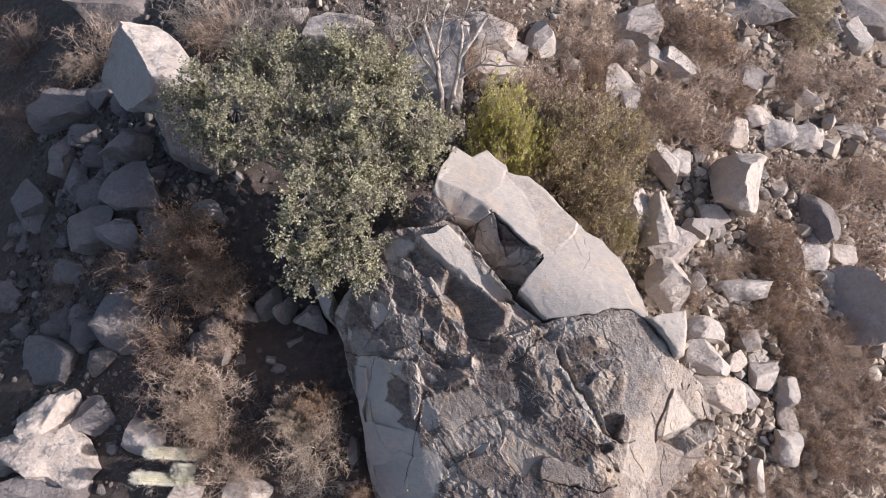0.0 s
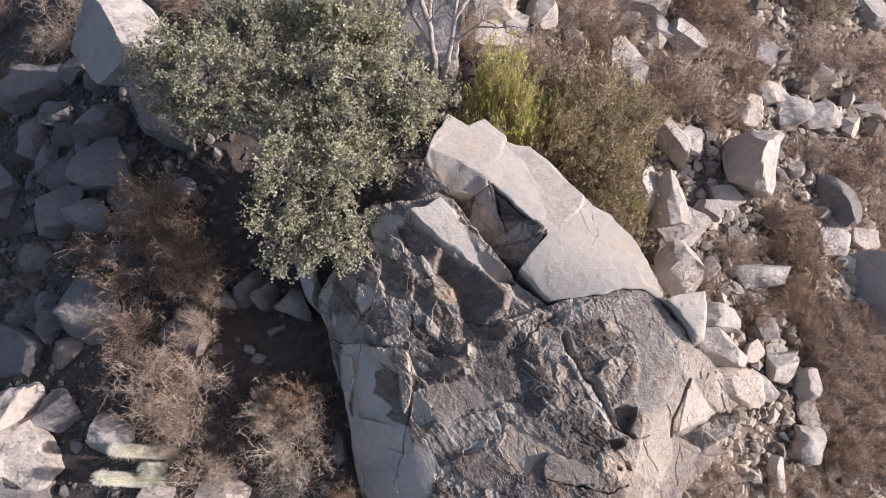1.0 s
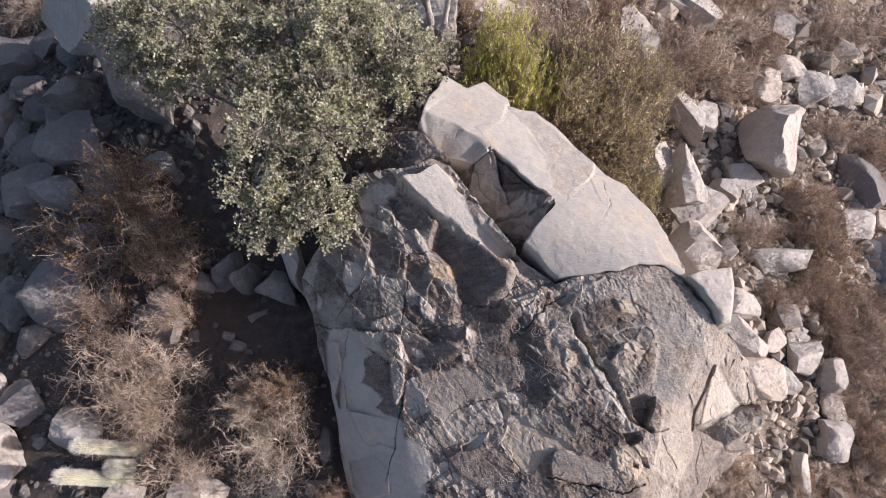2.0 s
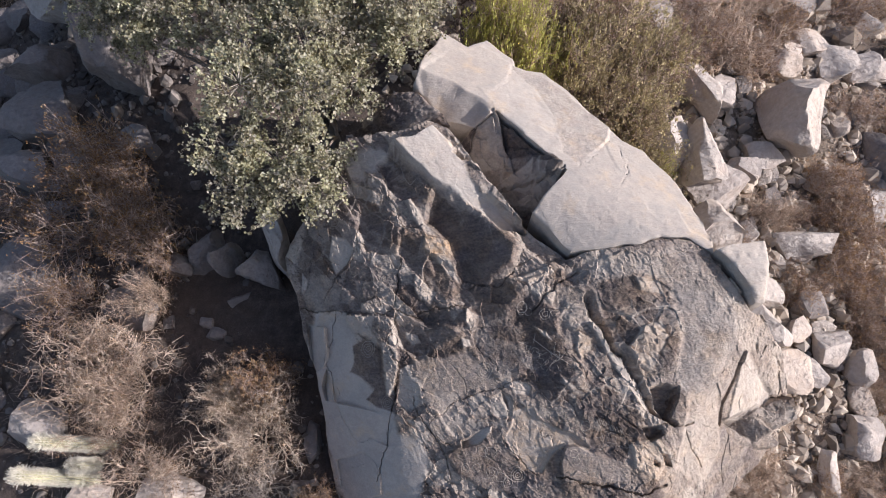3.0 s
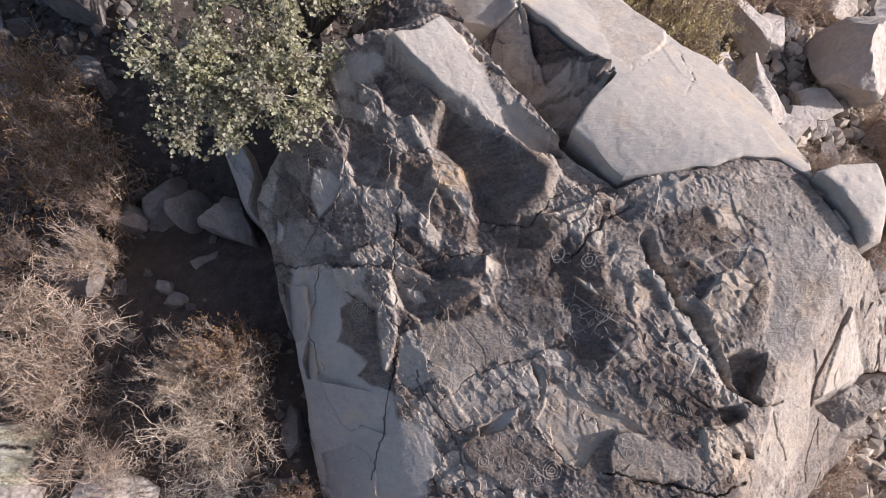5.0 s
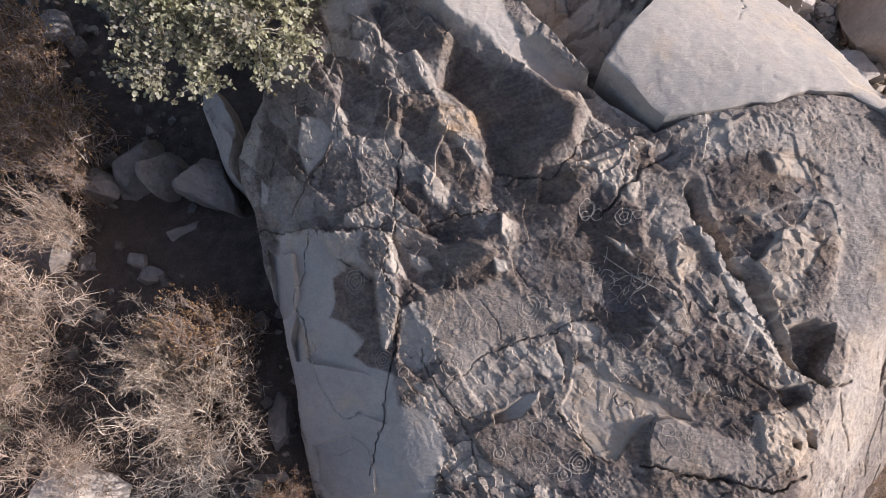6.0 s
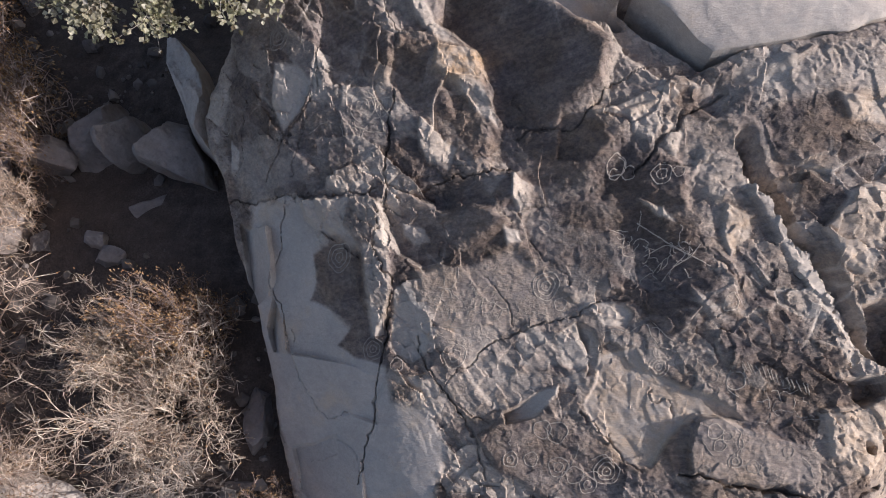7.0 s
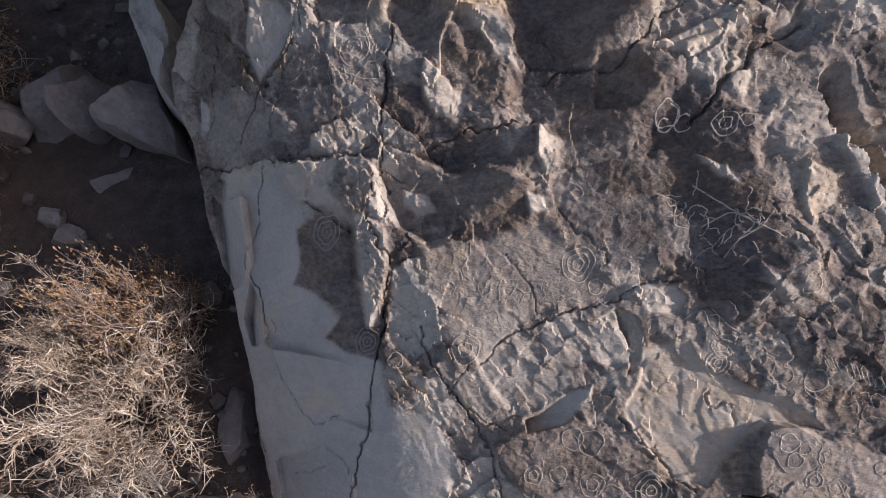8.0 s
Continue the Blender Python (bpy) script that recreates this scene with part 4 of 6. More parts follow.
crack([(0.58, 3.88), (0.51, 3.6), (0.61, 3.39)], 0.025, 0.08)

great = tagged(new("boulder"), "huge fractured granite boulder, its varnished face pecked with petroglyphs", "boulder")
main_block = block("carved_face", FACE, "main", great, "brown varnished face covered with pecked rings and lines, swelling into a pale lobe", grid=0.0076, seed=2, splay=0.2)
upper_block = block("upper_slab", UPPER, "upper", great, "smooth pale spalled slab", grid=0.014, round_edge=0.008, seed=3)
wedge_block = block("broken_wedge", WEDGE, "wedge", great, "sunken bluish broken wedge", grid=0.009, seed=4)
dark_block = block("top_facet", DARK, "dark", great, "dull grey top facet", grid=0.016, seed=5)
corner_block = block("corner_block", CORNER, "corner", great, "pale angular corner block", grid=0.016, seed=7)


# pecked drawings
DRAWN = []


def pecked(points, width, parent, kind):
    """A shallow pecked line that will follow the rock."""
    p = np.array(points, float)
    way = np.gradient(p, axis=0)
    way /= np.linalg.norm(way, axis=1)[:, None] + 1e-9
    side = np.stack([-way[:, 1], way[:, 0]], 1) * (width / 2) * (1 + 0.3 * np.sin(np.arange(len(p)) * 1.7))[:, None]
    DRAWN.append((np.concatenate([p - side, p - side * 0.5, p + side * 0.5, p + side]), len(p), parent, kind))


def drape():
    for kind in sorted({d[3] for d in DRAWN}):
        mine = [d for d in DRAWN if d[3] == kind]
        flat = np.concatenate([d[0] for d in mine])
        z, _, _, _ = boulder_surface(flat[:, 0], flat[:, 1], kind)
        start = 0
        for xy, n, parent, _ in mine:
            lift = np.repeat((-0.003, 0.0025, 0.0025, -0.003), n)
            verts = np.column_stack([xy, z[start:start + 4 * n] + lift])
            start += 4 * n
            faces = []
            for k in range(3):
                a = np.arange(n - 1) + k * n
                faces.append(np.stack([a + n, a + 1 + n, a + 1, a], 1))
            part("petroglyph", sheet("petroglyph", verts, np.concatenate(faces), GLYPH), parent)


def ringed(x, y, r, turns, parent, kind):
    """Concentric pecked rings round a dot."""
    for k in range(turns):
        rad = r * (k + 1) / turns
        a = np.linspace(0, 2 * math.pi, 40)
        wob = 1 + 0.06 * np.sin(a * 3 + x * 9) + 0.04 * np.sin(a * 5 + y * 7)
        pecked(np.stack([x + rad * wob * np.cos(a), y + rad * wob * np.sin(a)], 1), min(0.0085, r * 0.2), parent, kind)
    if turns > 1:
        a = np.linspace(0, 1, 6)
        pecked(np.stack([x + r * 0.12 * (a - 0.5), y + 0 * a], 1), 0.010, parent, kind)


def traced(points, parent):
    """A pecked line through a few points, with rounded bends."""
    p = np.array(points, float)
    run = np.concatenate([[0], np.cumsum(np.hypot(*np.diff(p, axis=0).T))])
    s = np.linspace(0, run[-1], max(10, int(run[-1] / 0.012)))
    q = np.stack([np.interp(s, run, p[:, k]) for k in (0, 1)], 1)
    for _ in range(3):
        q[1:-1] = 0.25 * q[:-2] + 0.5 * q[1:-1] + 0.25 * q[2:]
    pecked(q, 0.0075, parent, "main")


def squiggle(x, y, length, turn, parent, kind, rng):
    s = np.linspace(0, 1, 34)
    bend = np.cumsum(rng.normal(0, 0.28, 34)) + turn
    step = length / 34
    pecked(np.stack([x + np.cumsum(np.cos(bend)) * step, y + np.cumsum(np.sin(bend)) * step], 1), 0.0062, parent, kind)


for gx, gy, gr, turns in [(-0.71, 1.45, 0.087, 3), (-0.48, 0.84, 0.074, 3), (-0.31, 0.72, 0.043, 1), (0.08, 0.75, 0.075, 2), (0.66, 1.13, 0.079, 3), (0.75, 1.02, 0.036, 1), (1.34, 0.70, 0.052, 2), (1.32, 0.62, 0.057, 3), (1.47, 0.64, 0.057, 1), (-1.10, 2.86, 0.072, 3), (-1.19, 3.11, 0.056, 1), (-0.51, 2.32, 0.084, 2), (0.64, 0.28, 0.054, 1), (0.73, 0.26, 0.063, 1), (0.44, 0.10, 0.047, 2), (0.57, 0.10, 0.043, 1), (0.74, 0.05, 0.060, 2), (0.84, 0.00, 0.051, 1), (0.92, -0.06, 0.051, 2), (1.03, 0.02, 0.077, 3), (1.62, 0.24, 0.042, 1), (1.74, 0.07, 0.038, 2), (1.84, 0.04, 0.034, 1), (1.57, 0.02, 0.030, 1), (2.03, 0.12, 0.030, 1), (1.69, 0.21, 0.025, 1)] + [(1.65, 0.16, 0.034, 1), (1.06, 1.76, 0.054, 1), (1.30, 1.67, 0.054, 2), (1.39, 1.67, 0.031, 1), (1.13, 1.71, 0.035, 1), (0.33, 0.98, 0.032, 1), (-0.25, 2.92, 0.042, 1), (-1.64, 2.55, 0.050, 1), (1.68, 0.94, 0.044, 1), (-0.01, 1.06, 0.037, 1), (1.74, 0.52, 0.049, 1)]:
    ringed(gx, gy, gr, turns, main_block, "main")
for gx, gy, gr, turns in [(2.99, 1.07, 0.075, 2)]:
    ringed(gx, gy, gr, turns, main_block, "main")
for gx, gy in [(1.76, 0.63), (1.79, 0.62), (1.81, 0.61), (1.84, 0.6), (1.87, 0.59), (1.9, 0.58), (1.92, 0.57), (1.95, 0.55), (1.98, 0.54), (2.01, 0.53), (2.03, 0.52), (2.06, 0.51), (2.09, 0.5), (2.11, 0.49)]:
    a = np.linspace(0, 1, 8)
    pecked(np.stack([gx + 0.03 * a, gy - 0.06 * a], 1), 0.006, main_block, "main")
for line in (
    [(1.07, 1.8), (1.11, 1.78), (1.1, 1.72), (1.06, 1.68), (1.02, 1.7), (1.03, 1.75), (1.07, 1.74)],
    [(1.18, 1.43), (1.31, 1.32), (1.44, 1.22), (1.56, 1.14)],
    [(1.03, 1.41), (1.12, 1.38), (1.09, 1.26), (1.16, 1.24)],
    [(1.22, 1.24), (1.34, 1.29), (1.44, 1.22), (1.37, 1.16)],
    [(1.51, 1.27), (1.46, 1.2), (1.37, 1.16), (1.32, 1.09)],
    [(1.0, 0.84), (1.09, 0.85), (1.15, 0.82), (1.2, 0.86), (1.25, 0.87), (1.27, 0.8), (1.31, 0.75)],
    [(1.27, 0.88), (1.32, 0.83), (1.36, 0.78), (1.41, 0.75)],
    [(-0.52, 2.37), (-0.42, 2.35), (-0.31, 2.34)],
    [(-0.46, 2.39), (-0.43, 2.3), (-0.38, 2.21), (-0.36, 2.11)],
    [(-0.56, 2.21), (-0.47, 2.16), (-0.36, 2.14)],
    [(-0.31, 2.34), (-0.34, 2.24), (-0.44, 2.23), (-0.54, 2.3)],
    [(-0.38, 2.35), (-0.37, 2.28), (-0.31, 2.21)],
    [(-0.44, 2.23), (-0.5, 2.19), (-0.52, 2.14)],
    [(-0.02, 1.17), (0.06, 1.15), (0.07, 1.08)],
    [(0.01, 0.93), (0.16, 0.91), (0.25, 0.94), (0.26, 0.88)],
    [(0.33, 1.06), (0.4, 1.01), (0.36, 0.95)],
    [(0.62, 1.52), (0.67, 1.5), (0.69, 1.45), (0.63, 1.44)],
    [(1.46, 0.62), (1.5, 0.67), (1.57, 0.62), (1.55, 0.55), (1.49, 0.57)],
    [(1.6, 0.59), (1.65, 0.57), (1.63, 0.51), (1.58, 0.53)],
    [(1.06, 0.07), (1.02, 0.13), (0.94, 0.09)],
    [(1.76, 0.04), (1.85, 0.06), (1.88, -0.01)],
    [(-1.16, 3.16), (-1.25, 3.12), (-1.17, 3.06), (-1.05, 3.07)],
    [(-0.39, 3.33), (-0.29, 3.33), (-0.25, 3.2), (-0.32, 3.19)],
    [(-0.27, 3.23), (-0.18, 3.11), (-0.11, 3.16)],
):
    traced(line, main_block)
rng = np.random.default_rng(8)
for zone, count in (([(1.05, 1.54), (1.53, 1.22), (1.54, 1.01), (1.19, 1.14), (1.05, 1.33)], 24), ([(0.23, 0.25), (0.39, 0.34), (0.7, 0.37), (0.89, 0.2), (1.13, -0.01), (1.08, -0.18), (0.62, -0.14), (0.35, 0.05)], 6), ([(1.53, 0.31), (1.66, 0.33), (1.87, 0.24), (2.21, 0.14), (2.22, -0.04), (1.91, -0.07), (1.52, -0.04), (1.47, 0.11)], 5), ([(-1.24, 3.18), (-1.09, 3.16), (-0.96, 3.01), (-0.83, 2.83), (-0.75, 2.75), (-0.77, 2.57), (-0.86, 2.52), (-0.99, 2.59), (-1.17, 2.76), (-1.41, 3.01), (-1.35, 3.11)], 5), ([(-0.79, 2.5), (-0.57, 2.57), (-0.33, 2.37), (-0.35, 2.06), (-0.58, 2.09), (-0.8, 2.28)], 9), ([(-0.2, 1.3), (0.31, 1.26), (0.84, 0.93), (0.42, 0.92), (0.19, 0.71), (-0.18, 0.92)], 30), ([(1.13, 0.84), (1.48, 0.81), (2.23, 0.44), (2.2, 0.24), (1.83, 0.31), (1.56, 0.5)], 22)):
    lo, hi = np.array(zone).min(0), np.array(zone).max(0)
    made = 0
    for attempt in range(400):
        gx, gy = rng.uniform(lo[0], hi[0]), rng.uniform(lo[1], hi[1])
        if inside(zone, np.array([gx]), np.array([gy]))[0] > 0.03 and made < count:
            squiggle(gx, gy, rng.uniform(0.06, 0.17), rng.uniform(0, 6.3), main_block, "main", rng)
            made += 1


drape()

# ---------------------------------------------------------------- loose rocks
def ball(level):
    bm = bmesh.new()
    bmesh.ops.create_icosphere(bm, subdivisions=level, radius=1)
    bm.verts.ensure_lookup_table()
    v = np.array([p.co[:] for p in bm.verts])
    f = np.array([[q.index for q in t.verts] for t in bm.faces])
    bm.free()
    return v, f


BALLS = {k: ball(k) for k in (1, 2, 3, 4, 5)}


def rock_mesh(seed, level, material, size=(1, 1, 1), cuts=11, blunt=0.0, sides=(), rugged=0.045):
    """An angular broken rock: a ball cut by many planes, chipped and roughened."""
    v, f = BALLS[level]
    v = v.copy()
    r = np.random.default_rng(seed)
    v *= 1.2
    for k in range(cuts):
        n = r.normal(size=3)
        n /= np.linalg.norm(n)
        d = r.uniform(0.5, 0.84) + blunt
        if k < 6:
            n = 0.5 * n
            n[k // 2] += 1 if k % 2 else -1
            n /= np.linalg.norm(n)
            d = r.uniform(0.56, 0.84) + blunt
        q = v * 1.6 + k * 11.3
        over = np.maximum(0, v @ n - d - 0.04 * layered(q[:, 0], q[:, 1], q[:, 2], 3, seed + k))
        v -= over[:, None] * n
    for nx, ny, nz, d in sides:
        n = np.array((nx, ny, nz)) / math.sqrt(nx * nx + ny * ny + nz * nz)
        q = v * 2.1 + d * 17
        over = np.maximum(0, v @ n - d - 0.035 * layered(q[:, 0], q[:, 1], q[:, 2], 3, seed + 31))
        v -= over[:, None] * n
    v *= 1.0 / np.abs(v).max(0)
    v *= np.array(size)
    q = v * 2.4 / max(size) + seed * 3.7
    v += (v / (np.linalg.norm(v, axis=1)[:, None] + 1e-9)) * (rugged * max(size) * layered(q[:, 0], q[:, 1], q[:, 2], 5 if level > 3 else 2, seed, 0.5))[:, None]
    me = sheet("rock", v, f, material)
    me.set_sharp_from_angle(angle=radians(31))
    return me


COUNT = [100]


def rock(x, y, z, size, turn, label, material=None, level=4, lean=0.0, cuts=14, blunt=0.0, group="", sides=(), rugged=0.045):
    COUNT[0] += 1
    ob = new("rock", rock_mesh(COUNT[0], level, material or STONE, size, cuts, blunt, sides, rugged))
    ob.matrix_world = pose(x, y, z, lean, lean * 0.6, turn)
    return tagged(ob, label, "rock", group)


rock(-6.28, 8.2, 0.55, (1.3, 1.05, 1.16), 10, "big pale boulder with a sunlit face and a shaded side", STONE, 5, 0, sides=((-0.66, -0.2, 0.7, 0.34), (0.4, 0.1, 0.86, 0.5)))
# Rocks under the tree: their shade is painted in through the darker granite.
rock(-6.81, 6.89, -0.38, (0.65, 0.52, 0.50), 0, "granite rock in the tree's shade, coloured darker for it", SHADE_DARK_STONE, 4, 0)
rock(-5.07, 6.57, 0.59, (0.60, 0.98, 0.86), 14, "smooth dark boulder under the tree", SHADE_DARK_STONE, 4, 0)
rock(-9.36, 8.87, -1.99, (1.04, 0.62, 0.53), 5, "granite rock in the tree's shade, coloured darker for it", SHADE_DARK_STONE, 4, 0)
rock(-9.36, 7.32, -1.95, (0.48, 0.72, 0.42), 5, "granite rock in the tree's shade, coloured darker for it", SHADE_DARK_STONE, 4, 0)
rock(-6.58, 5.80, -0.20, (0.82, 0.62, 0.60), 0, "granite rock in the tree's shade, coloured darker for it", SHADE_DARK_STONE, 4, 0)
rock(-10.16, 6.41, -2.47, (0.58, 0.66, 0.49), 30, "granite rock in the tree's shade, coloured darker for it", SHADE_DARK_STONE, 4, 0)
rock(-7.59, 5.00, -0.81, (0.65, 0.58, 0.50), 25, "granite rock in the tree's shade, coloured darker for it", SHADE_DARK_STONE, 4, 0)
rock(-6.66, 4.84, -0.22, (0.52, 0.45, 0.40), 0, "granite rock in the tree's shade, coloured darker for it", SHADE_DARK_STONE, 4, 0)
rock(-6.37, 3.04, -0.26, (0.80, 0.65, 0.55), -25, "granite rock in the tree's shade, coloured darker for it", SHADE_DARK_STONE, 4, 0)
rock(-8.09, 2.24, -1.11, (0.95, 0.62, 0.56), -10, "half-shaded tan boulder among small rocks", SHADE_DARK_STONE, 5, 0, sides=((-0.62, -0.1, 0.78, 0.18),))
rock(-7.36, 0.98, -0.16, (0.58, 0.62, 0.50), 10, "pale sunlit boulder with a broken top", STONE, 5, 0, rugged=0.12)
rock(-7.14, 0.52, -0.18, (1.05, 0.59, 0.50), -8, "large pale sunlit boulder with a broken face", STONE, 5, 0, rugged=0.11)
rock(-8.14, 0.34, -0.51, (0.39, 0.39, 0.35), 30, "pale sunlit rock beside a larger one", STONE, 4, 0)
rock(-6.49, 1.08, -0.23, (0.36, 0.40, 0.33), 40, "granite rock in the tree's shade, coloured darker for it", SHADE_DARK_STONE, 3, 0)
rock(-5.34, 0.71, 0.04, (0.40, 0.63, 0.36), 70, "pale boulder half hidden by a dry bush", STONE, 4, 0)
rock(-7.07, -0.16, -0.21, (1.24, 0.37, 0.25), 0, "granite rock in the tree's shade, coloured darker for it", SHADE_DARK_STONE, 4, 0)
rock(-3.45, -0.19, 0.29, (0.48, 0.32, 0.26), 0, "pale angular granite rock on the slope", STONE, 4, 0)
rock(-4.46, -0.29, 0.16, (0.50, 0.33, 0.27), 0, "pale angular granite rock on the slope", STONE, 4, 0)
rock(-2.34, 9.24, 0.55, (0.81, 0.49, 0.48), 0, "pale block among grey twigs", STONE, 4, 0)
rock(-0.21, 7.88, 0.76, (0.90, 1.02, 0.94), -20, "angular boulder at the bare tree's foot", STONE, 5, 0)
rock(-8.89, 11.67, -1.61, (1.49, 0.79, 0.57), -15, "granite rock in the tree's shade, coloured darker for it", SHADE_DARK_STONE, 4, 0)
rock(1.15, 9.80, -0.23, (0.65, 0.52, 0.45), 0, "tan weathered rock among dry bushes", STONE, 4, 0)
rock(2.34, 9.93, -0.60, (0.50, 0.50, 0.43), 40, "tan weathered rock among dry bushes", STONE, 4, 0)
rock(1.62, 9.36, -0.44, (0.38, 0.41, 0.34), 0, "tan weathered rock among dry bushes", STONE, 3, 0)
rock(4.99, 11.02, -1.38, (0.75, 0.55, 0.48), 0, "tan weathered rock among dry bushes", STONE, 4, 0)
rock(1.00, 8.91, -0.26, (0.53, 0.40, 0.31), 0, "tan weathered rock among dry bushes", STONE, 4, 0)
rock(5.11, 6.99, -1.18, (0.32, 0.74, 0.5), 28, "slanting pale slab behind the boulder", STONE, 5, 0, sides=((-0.8, 0, 0.5, 0.5), (0.3, 0, 0.93, 0.5)))
rock(5.71, 7.01, -1.49, (0.34, 0.43, 0.31), 0, "pale angular granite rock on the slope", STONE, 4, 0)
rock(6.89, 6.64, -1.46, (0.52, 0.86, 0.95), -18, "upright pale boulder with a brown shaded side", STONE, 5, 6, sides=((-0.85, 0.05, 0.45, 0.3), (0.5, 0, 0.86, 0.5)))
rock(4.63, 5.30, -0.62, (0.37, 0.71, 0.66), -3, "tall tan block with a flat top", STONE, 5, 0, sides=((-0.8, 0, 0.5, 0.45), (0.2, 0, 0.97, 0.6)))
rock(4.13, 5.53, -0.69, (0.47, 0.54, 0.52), 0, "tan rock beside an olive bush", STONE, 4, 0)
rock(5.07, 4.80, -1.03, (0.57, 0.38, 0.34), 30, "pale angular granite rock on the slope", STONE, 4, 0)
rock(4.74, 3.93, -0.87, (0.44, 0.62, 0.43), -15, "pale angular granite rock on the slope", STONE, 4, 0)
rock(9.20, 6.08, -2.42, (0.51, 0.79, 0.50), 15, "dark lichen-stained rock among dry bushes", SHADE_DARK_STONE, 4, 0)
rock(9.72, 3.58, -2.41, (1.25, 0.85, 0.85), -42, "dark violet-grey slab with a pale rim", STONE, 5, 0, sides=((-0.42, -0.55, 0.72, 0.1),))
rock(6.92, 4.06, -1.81, (0.70, 0.34, 0.27), 0, "tan weathered rock among dry bushes", STONE, 4, 0)
rock(5.63, 2.93, -1.39, (0.45, 0.36, 0.33), 0, "pale angular granite rock on the slope", STONE, 4, 0)
rock(5.51, 2.34, -1.35, (0.51, 0.45, 0.35), -40, "pale angular granite rock on the slope", STONE, 4, 0)
rock(5.78, 1.71, -1.46, (0.65, 0.45, 0.27), -30, "flat pale stone leaning against the boulder", STONE, 4, 0)
rock(7.42, 1.70, -1.90, (0.35, 0.39, 0.32), 0, "pale angular granite rock on the slope", STONE, 4, 0)
rock(7.18, 0.63, -1.81, (0.41, 0.40, 0.35), 0, "pale angular granite rock on the slope", STONE, 4, 0)
rock(6.39, 0.12, -1.63, (0.20, 0.45, 0.20), 0, "pale angular granite rock on the slope", STONE, 3, 10)
rock(7.33, 8.08, -1.95, (0.54, 0.39, 0.31), 20, "tan weathered rock among dry bushes", STONE, 4, 0)
rock(8.11, 8.71, -2.18, (0.45, 0.36, 0.29), 0, "tan weathered rock among dry bushes", STONE, 4, 0)
rock(8.66, 8.33, -2.32, (0.49, 0.45, 0.35), 0, "reddish tan rock on the slope", STONE, 4, 0)
rock(9.48, 8.41, -2.54, (0.51, 0.42, 0.33), 0, "tan weathered rock among dry bushes", STONE, 4, 0)
rock(12.05, 12.07, -3.31, (0.60, 0.70, 0.51), 10, "pale angular granite rock on the slope", STONE, 4, 0)
rock(8.77, 12.37, -2.43, (1.19, 0.64, 0.47), 0, "tan weathered rock among dry bushes", SHADE_DARK_STONE, 4, 0)
rock(9.80, 9.59, -2.70, (0.48, 0.40, 0.31), 0, "tan weathered rock among dry bushes", STONE, 3, 0)
rock(5.95, 9.89, -1.61, (0.55, 0.47, 0.36), -30, "tan weathered rock among dry bushes", STONE, 4, 0)
rock(5.29, 10.15, -1.49, (0.46, 0.31, 0.22), -40, "pale angular granite rock on the slope", STONE, 3, 0)
rock(4.23, 9.06, -1.14, (0.51, 0.43, 0.38), 20, "tan weathered rock among dry bushes", STONE, 4, 0)
rock(4.56, 8.63, -1.22, (0.29, 0.43, 0.27), 0, "tan weathered rock among dry bushes", STONE, 3, 0)
rock(8.14, 10.01, -2.26, (0.59, 0.50, 0.38), 40, "tan weathered rock among dry bushes", SHADE_DARK_STONE, 4, 0)
rock(11.03, 8.94, -3.07, (0.54, 0.36, 0.25), 0, "pale angular granite rock on the slope", STONE, 3, 0)
rock(12.02, 8.83, -3.34, (0.56, 0.47, 0.31), 0, "pale angular granite rock on the slope", STONE, 3, 0)
rock(13.00, 13.13, -3.68, (1.17, 0.85, 0.52), -20, "tan weathered rock among dry bushes", SHADE_DARK_STONE, 4, 0)
rock(8.97, 5.05, -2.43, (0.47, 0.39, 0.31), 0, "pale angular granite rock on the slope", STONE, 3, 0)
rock(9.81, 5.13, -2.66, (0.40, 0.36, 0.29), 0, "pale angular granite rock on the slope", STONE, 3, 0)
rock(10.19, 3.84, -2.64, (0.32, 0.48, 0.26), -30, "pale angular granite rock on the slope", STONE, 3, 0)
rock(6.66, 2.84, -1.75, (0.41, 0.27, 0.23), 0, "tan weathered rock among dry bushes", SHADE_DARK_STONE, 3, 0)
rock(6.29, 2.39, -1.64, (0.30, 0.27, 0.23), 0, "pale angular granite rock on the slope", STONE, 3, 0)
rock(6.87, 2.11, -1.79, (0.34, 0.34, 0.27), 0, "pale angular granite rock on the slope", STONE, 3, 0)
rock(6.29, 1.67, -1.62, (0.40, 0.33, 0.23), -20, "pale angular granite rock on the slope", STONE, 3, 0)
rock(7.71, 5.43, -2.09, (0.37, 0.37, 0.25), -40, "pale angular granite rock on the slope", STONE, 3, 0)
rock(6.35, 5.80, -1.74, (0.43, 0.32, 0.23), 0, "pale angular granite rock on the slope", STONE, 3, 0)
rock(5.86, 5.53, -1.61, (0.35, 0.28, 0.17), -20, "pale angular granite rock on the slope", STONE, 3, 0)
rock(-2.11, 3.02, 0.50, (0.20, 0.63, 0.90), 22, "thin pale slab wedged along the boulder's edge", STONE, 5, 0)
# Stones in the gap: deep shade strengthened by the darker granite colour.
rock(-2.36, 2.80, 0.45, (0.37, 0.28, 0.70), -28, "smooth rounded rock wedged beside the boulder", SHADE_DARK_STONE, 5, 0)
rock(-2.92, 3.00, 0.30, (0.22, 0.28, 0.60), -30, "wedge-shaped grey rock in deep shade", SHADE_DARK_STONE, 4, 0)
rock(-3.35, 3.14, 0.15, (0.29, 0.40, 0.60), 0, "upright bluish rock in deep shade", SHADE_DARK_STONE, 4, 0)
